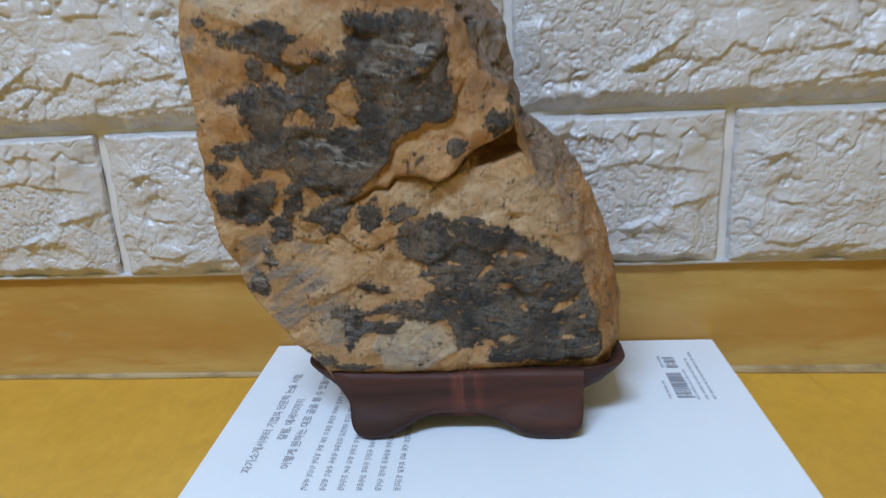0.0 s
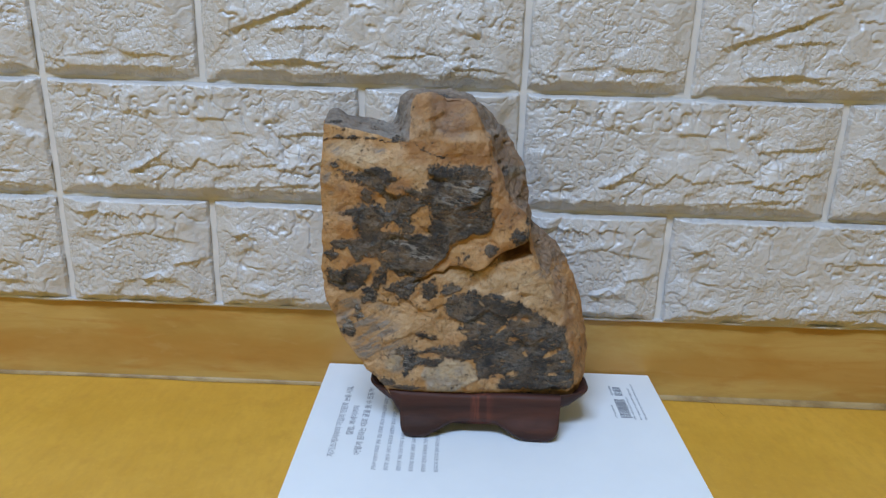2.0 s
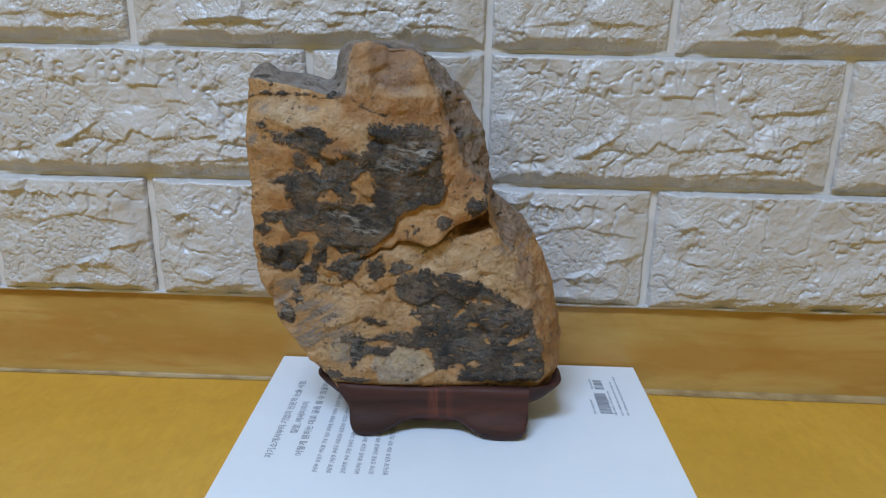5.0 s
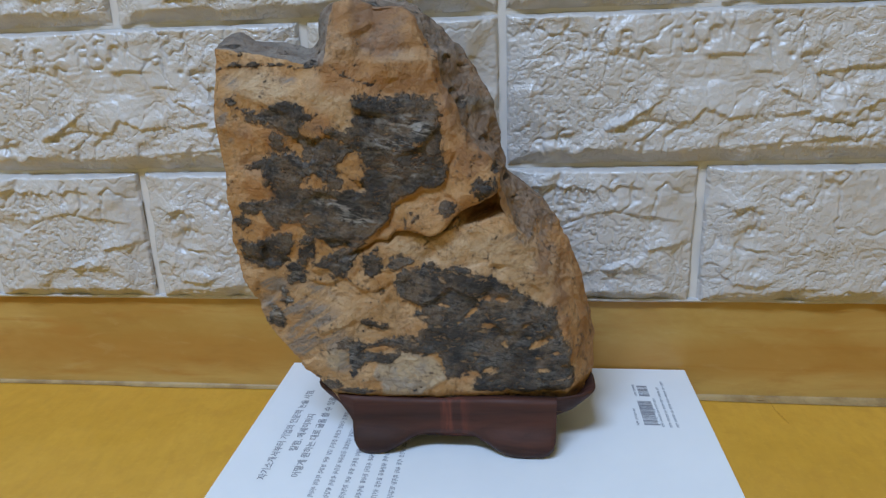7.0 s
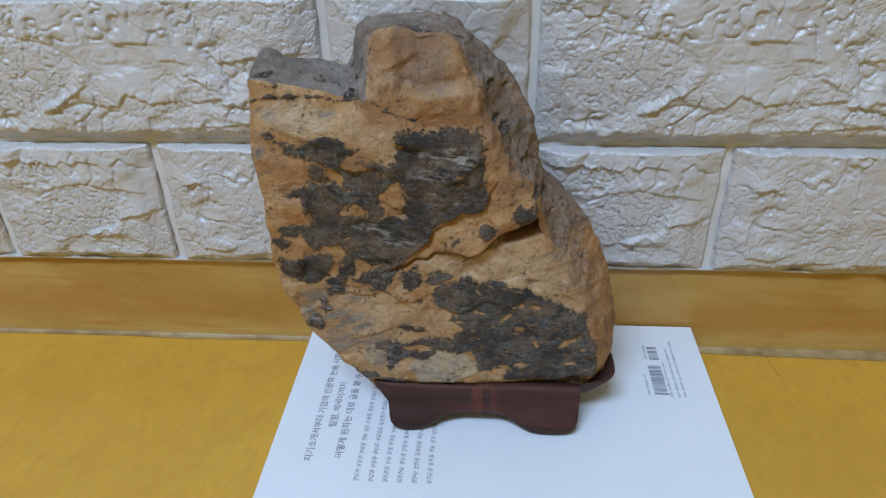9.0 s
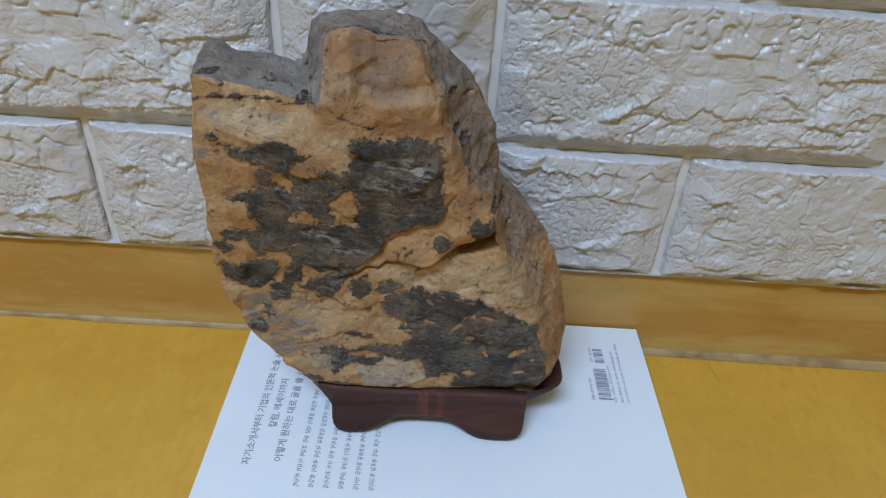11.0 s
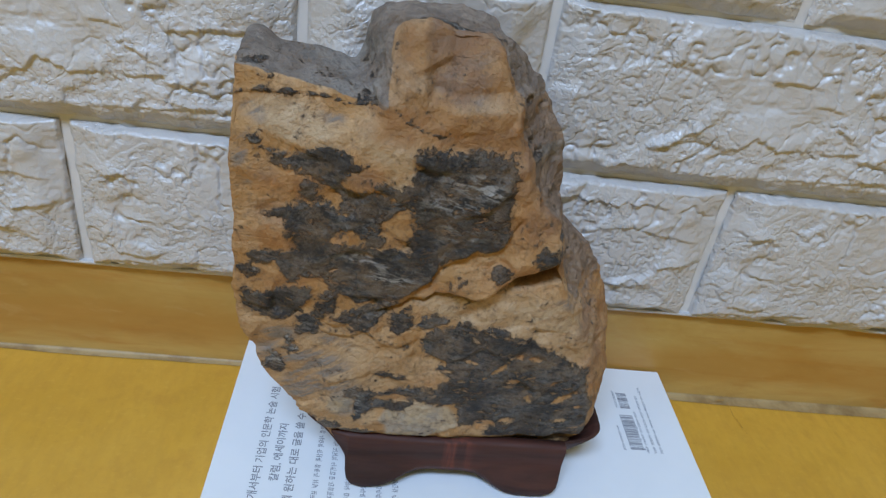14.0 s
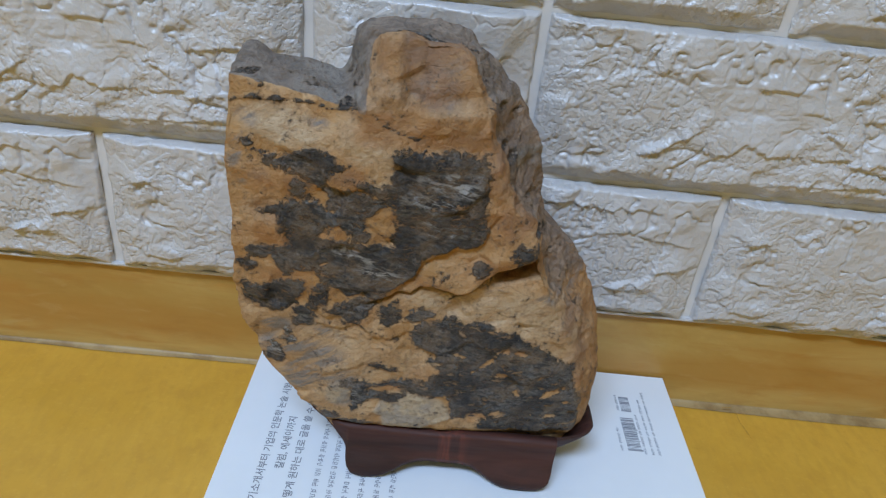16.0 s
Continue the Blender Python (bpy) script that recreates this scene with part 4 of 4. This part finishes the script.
# ---- small marks on the floor ----
def floor_mark():
    bm = bmesh.new()
    rng = random.Random(9)
    for x, y, dx, dy, steps, wide in ((0.1610, 0.3452, 0.0008, 0.0001, 9, 0.0005), (0.1685, 0.3445, 0.00026, -0.00115, 19, 0.00015)):
        prev = None
        for i in range(steps):
            w = wide * rng.uniform(0.3, 1.3)
            turn = (w, 0) if abs(dy) > abs(dx) else (0, w)
            a = bm.verts.new((x - turn[0], y - turn[1], 0.0038 if steps < 10 else 0.0006 + 0.0024 * max(0, 1 - i / 6)))
            b = bm.verts.new((x + turn[0], y + turn[1], a.co.z))
            if prev:
                bm.faces.new((prev[0], prev[1], b, a))
            prev = (a, b)
            x += dx + rng.uniform(-0.0002, 0.0002)
            y += dy
    tagged(link("floor_crack", bm, M_CRACK), "fine dark crease in the yellow vinyl beside the skirting", "crack")


floor_mark()


# ---- foam bricks of the back wall ----
def brick_relief(u, v, w, h, seed, ledges=(), ovals=()):
    """Height of a moulded brick face over the joints, in metres."""
    p = np.stack([u, v, u * 0 + seed * 3.7], 1)
    flat = p * np.array([0.55, 1.0, 1.0])
    rng = np.random.default_rng(seed)
    wob, wob2 = fbm(p, 0.020, 4, seed), fbm(p, 0.026, 4, seed + 40)
    edge_wob = fbm(p, 0.009, 4, seed + 80)
    sideways = np.minimum(u, w - u) + 0.0014 * edge_wob
    high = (h - v) + 0.0010 * edge_wob
    low = v + 0.0034 * fbm(p, 0.012, 4, seed + 60)
    uu, vv = u + 0.006 * wob + 0.0016 * edge_wob, v + 0.006 * wob2 - 0.0016 * edge_wob

    def facets(area, tilt, lift, blend):
        """Chipped facets, each with a slope of its own, and how near a point is to their borders."""
        cells = max(6, int(w * h / area))
        cx, cy = rng.uniform(0, w, cells), rng.uniform(0, h, cells)
        tx, ty, off = rng.normal(0, tilt, cells), rng.normal(0, tilt, cells), rng.normal(0, lift, cells)
        d = np.sqrt((uu[:, None] - cx) ** 2 * 0.6 + (vv[:, None] - cy) ** 2)
        two = np.partition(d, 1, axis=1)[:, :2]
        near = np.exp(-((d - two[:, :1]) / blend))
        near /= near.sum(1, keepdims=True)
        return (near * (off + (u[:, None] - cx) * tx + (v[:, None] - cy) * ty)).sum(1), two[:, 1] - two[:, 0]

    large, rim = facets(0.00038, 0.060, 0.0005, 0.0016)
    small, _ = facets(0.000034, 0.17, 0.00015, 0.0007)
    some = smooth(-0.15, 0.25, fbm(p, 0.02, 3, seed + 17))
    # chiselled steps: each overhangs the face below it and dies away upwards
    layer = v / 0.017 + 1.5 * fbm(flat, 0.030, 4, seed + 23) + 0.3 * fbm(p, 0.006, 3, seed + 29)
    frac = layer - np.floor(layer)
    broken = smooth(0.0, 0.35, fbm(flat + 0.7 + 0.31 * np.floor(layer)[:, None], 0.026, 3, seed + 33))
    steps = broken * (1 - frac) ** 1.3 * smooth(0.0, 0.07, frac)
    pillow = np.abs(fbm(p + 0.9, 0.012, 3, seed + 51, 0.5))
    fine = fbm(p, 0.0034, 4, seed + 13, 0.7)
    height = 0.0080 + large + small * (0.10 + 0.30 * some) + 0.0016 * steps - 0.0013 * smooth(0.11, 0.0, pillow) * (0.35 + 0.65 * some)
    height += 0.0009 * wob + 0.00022 * fine - 0.0004 * np.exp(-(rim / 0.0007) ** 2) * (1 - some)
    for x0, z0, x1, z1, amp, reach in ledges:
        lx, lz = x1 - x0, z1 - z0
        length = math.hypot(lx, lz)
        along = ((u - x0) * lx + (v - z0) * lz) / length ** 2
        off = ((v - z0) * lx - (u - x0) * lz) / length + 0.0026 * wob + 0.0008 * edge_wob
        height = height + 0.85 * amp * np.where(off > 0, np.exp(-off / reach), 0) * smooth(-0.1, 0.30, along) * smooth(1.1, 0.70, along) * smooth(-0.0002, 0.0008, off)
    # worn, evenly pitted ovals inside a low rim
    for x0, z0, rx, rz in ovals:
        r = np.sqrt(((u - x0) / rx) ** 2 + ((v - z0 - 0.15 * (u - x0)) / rz) ** 2) + 0.20 * wob + 0.06 * edge_wob
        level = 0.0076 + 0.0006 * wob2 - 0.0009 * smooth(0.16, 0.0, np.abs(fbm(p, 0.0042, 2, seed + 61, 0.5)))
        inner = smooth(1.10, 0.88, r)
        height = height * (1 - inner) + level * inner - 0.0006 * np.exp(-((r - 0.99) / 0.03) ** 2) * some
    # low, chipped ends beside the upright joints; a broken slope along the foot
    detail = height - 0.0080
    height = np.maximum(height * (0.42 + 0.58 * smooth(-0.001, 0.018, sideways)), 0.0024)
    slopes = np.minimum(np.minimum(0.0010 + 2.6 * np.clip(sideways, 0, 1), 0.0012 + 4.0 * np.clip(high, 0, 1)), 0.0010 + 1.02 * np.clip(low, 0, 1) + 0.45 * detail * smooth(0.001, 0.005, low))
    fade = 0.0005
    return -fade * np.log(np.exp(-height / fade) + np.exp(-slopes / fade))


def brick_mesh(w, h, seed, ledges=(), ovals=()):
    step = 0.0007
    cols, rows = int(w / step) + 2, int(h / step) + 2
    u, v = np.meshgrid(np.linspace(0, w, cols), np.linspace(0, h, rows))
    u, v = u.ravel(), v.ravel()
    height = brick_relief(u, v, w, h, seed, ledges, ovals)
    pts = np.stack([u, 0.0008 - height, v], 1)
    mesh = grid_mesh("brick", pts, cols, rows)
    mesh.polygons.foreach_set("use_smooth", [True] * len(mesh.polygons))
    mesh.materials.append(M_FOAM)
    return mesh


ROW, JOINT = 0.0774, 0.0042
LONG, SHORT = 0.2040, 0.1030
LEDGES = {
    (0, 0): [(0.008, 0.052, 0.028, 0.057, 0.0014, 0.010), (0.030, 0.008, 0.068, 0.009, 0.0016, 0.012), (0.045, 0.038, 0.066, 0.027, 0.0010, 0.009), (0.105, 0.046, 0.165, 0.050, 0.0016, 0.012), (0.120, 0.016, 0.180, 0.014, 0.0014, 0.014)],
    (0, 1): [(0.030, 0.014, 0.066, 0.025, 0.0018, 0.012), (0.060, 0.050, 0.095, 0.046, 0.0012, 0.010)],
    (1, 0): [(0.018, 0.014, 0.054, 0.018, 0.0020, 0.010), (0.048, 0.016, 0.080, 0.033, 0.0022, 0.010), (0.094, 0.053, 0.120, 0.053, 0.0016, 0.008), (0.148, 0.044, 0.202, 0.047, 0.0022, 0.012),
             (0.126, 0.023, 0.152, 0.027, 0.0018, 0.010), (0.096, 0.006, 0.168, 0.013, 0.0014, 0.008), (0.118, 0.046, 0.136, 0.043, 0.0014, 0.008)],
    (2, 0): [(0.016, 0.028, 0.076, 0.052, 0.0030, 0.012), (0.028, 0.010, 0.090, 0.014, 0.0016, 0.012), (0.112, 0.016, 0.148, 0.020, 0.0020, 0.010), (0.150, 0.012, 0.192, 0.010, 0.0016, 0.010)],
    (2, 1): [(0.012, 0.012, 0.050, 0.014, 0.0014, 0.010), (0.050, 0.016, 0.090, 0.012, 0.0014, 0.010)],
}
OVALS = {(1, 0): [(0.044, 0.037, 0.030, 0.019)], (0, 1): [(0.046, 0.034, 0.028, 0.016)], (2, 1): [(0.045, 0.040, 0.030, 0.020)]}


def bricks():
    meshes = {}
    for row in range(5):
        start = (-0.1830, -0.2858)[row % 2]
        for period in range(-2, 2):
            for kind, (shift, width) in enumerate(((0.0, LONG), (LONG, SHORT))):
                key = (row % 4, kind)
                if key not in meshes:
                    meshes[key] = brick_mesh(width - JOINT, ROW - 0.0022, 11 + row * 5 + kind * 3, LEDGES.get(key, ()), OVALS.get(key, ()))
                ob = new("brick", meshes[key])
                ob.parent = back_wall
                ob.location = (start + period * (LONG + SHORT) + shift + JOINT / 2, WALL_Y, SKIRT_TOP + 0.0008 + row * ROW)


def sheet_edge():
    """The trimmed lower edge of the foam sheet, a thin uneven lip on the skirting."""
    n = 900
    xs = np.linspace(-0.8, 0.8, n)
    p = np.stack([xs, xs * 0, xs * 0], 1)
    out = 0.0030 + 0.0016 * fbm(p, 0.03, 5, 3)
    drop = 0.0010 + 0.0012 * fbm(p, 0.05, 4, 8)
    pts = np.zeros((5, n, 3))
    for i, (k, up) in enumerate(((0.0, 0.0016), (1.0, 0.0013), (1.08, 0.0004), (0.9, -0.2), (0.0, -0.2))):
        pts[i, :, 0], pts[i, :, 1] = xs, WALL_Y + 0.0008 - out * k
        pts[i, :, 2] = SKIRT_TOP + 0.0008 + (up if up >= 0 else -drop * 0.5)
    ob = link_mesh("sheet_edge", grid_mesh("sheet_edge", pts.reshape(-1, 3), n, 5), M_FOAM, back_wall, "thin trimmed foam edge")
    return ob


bricks()
sheet_edge()
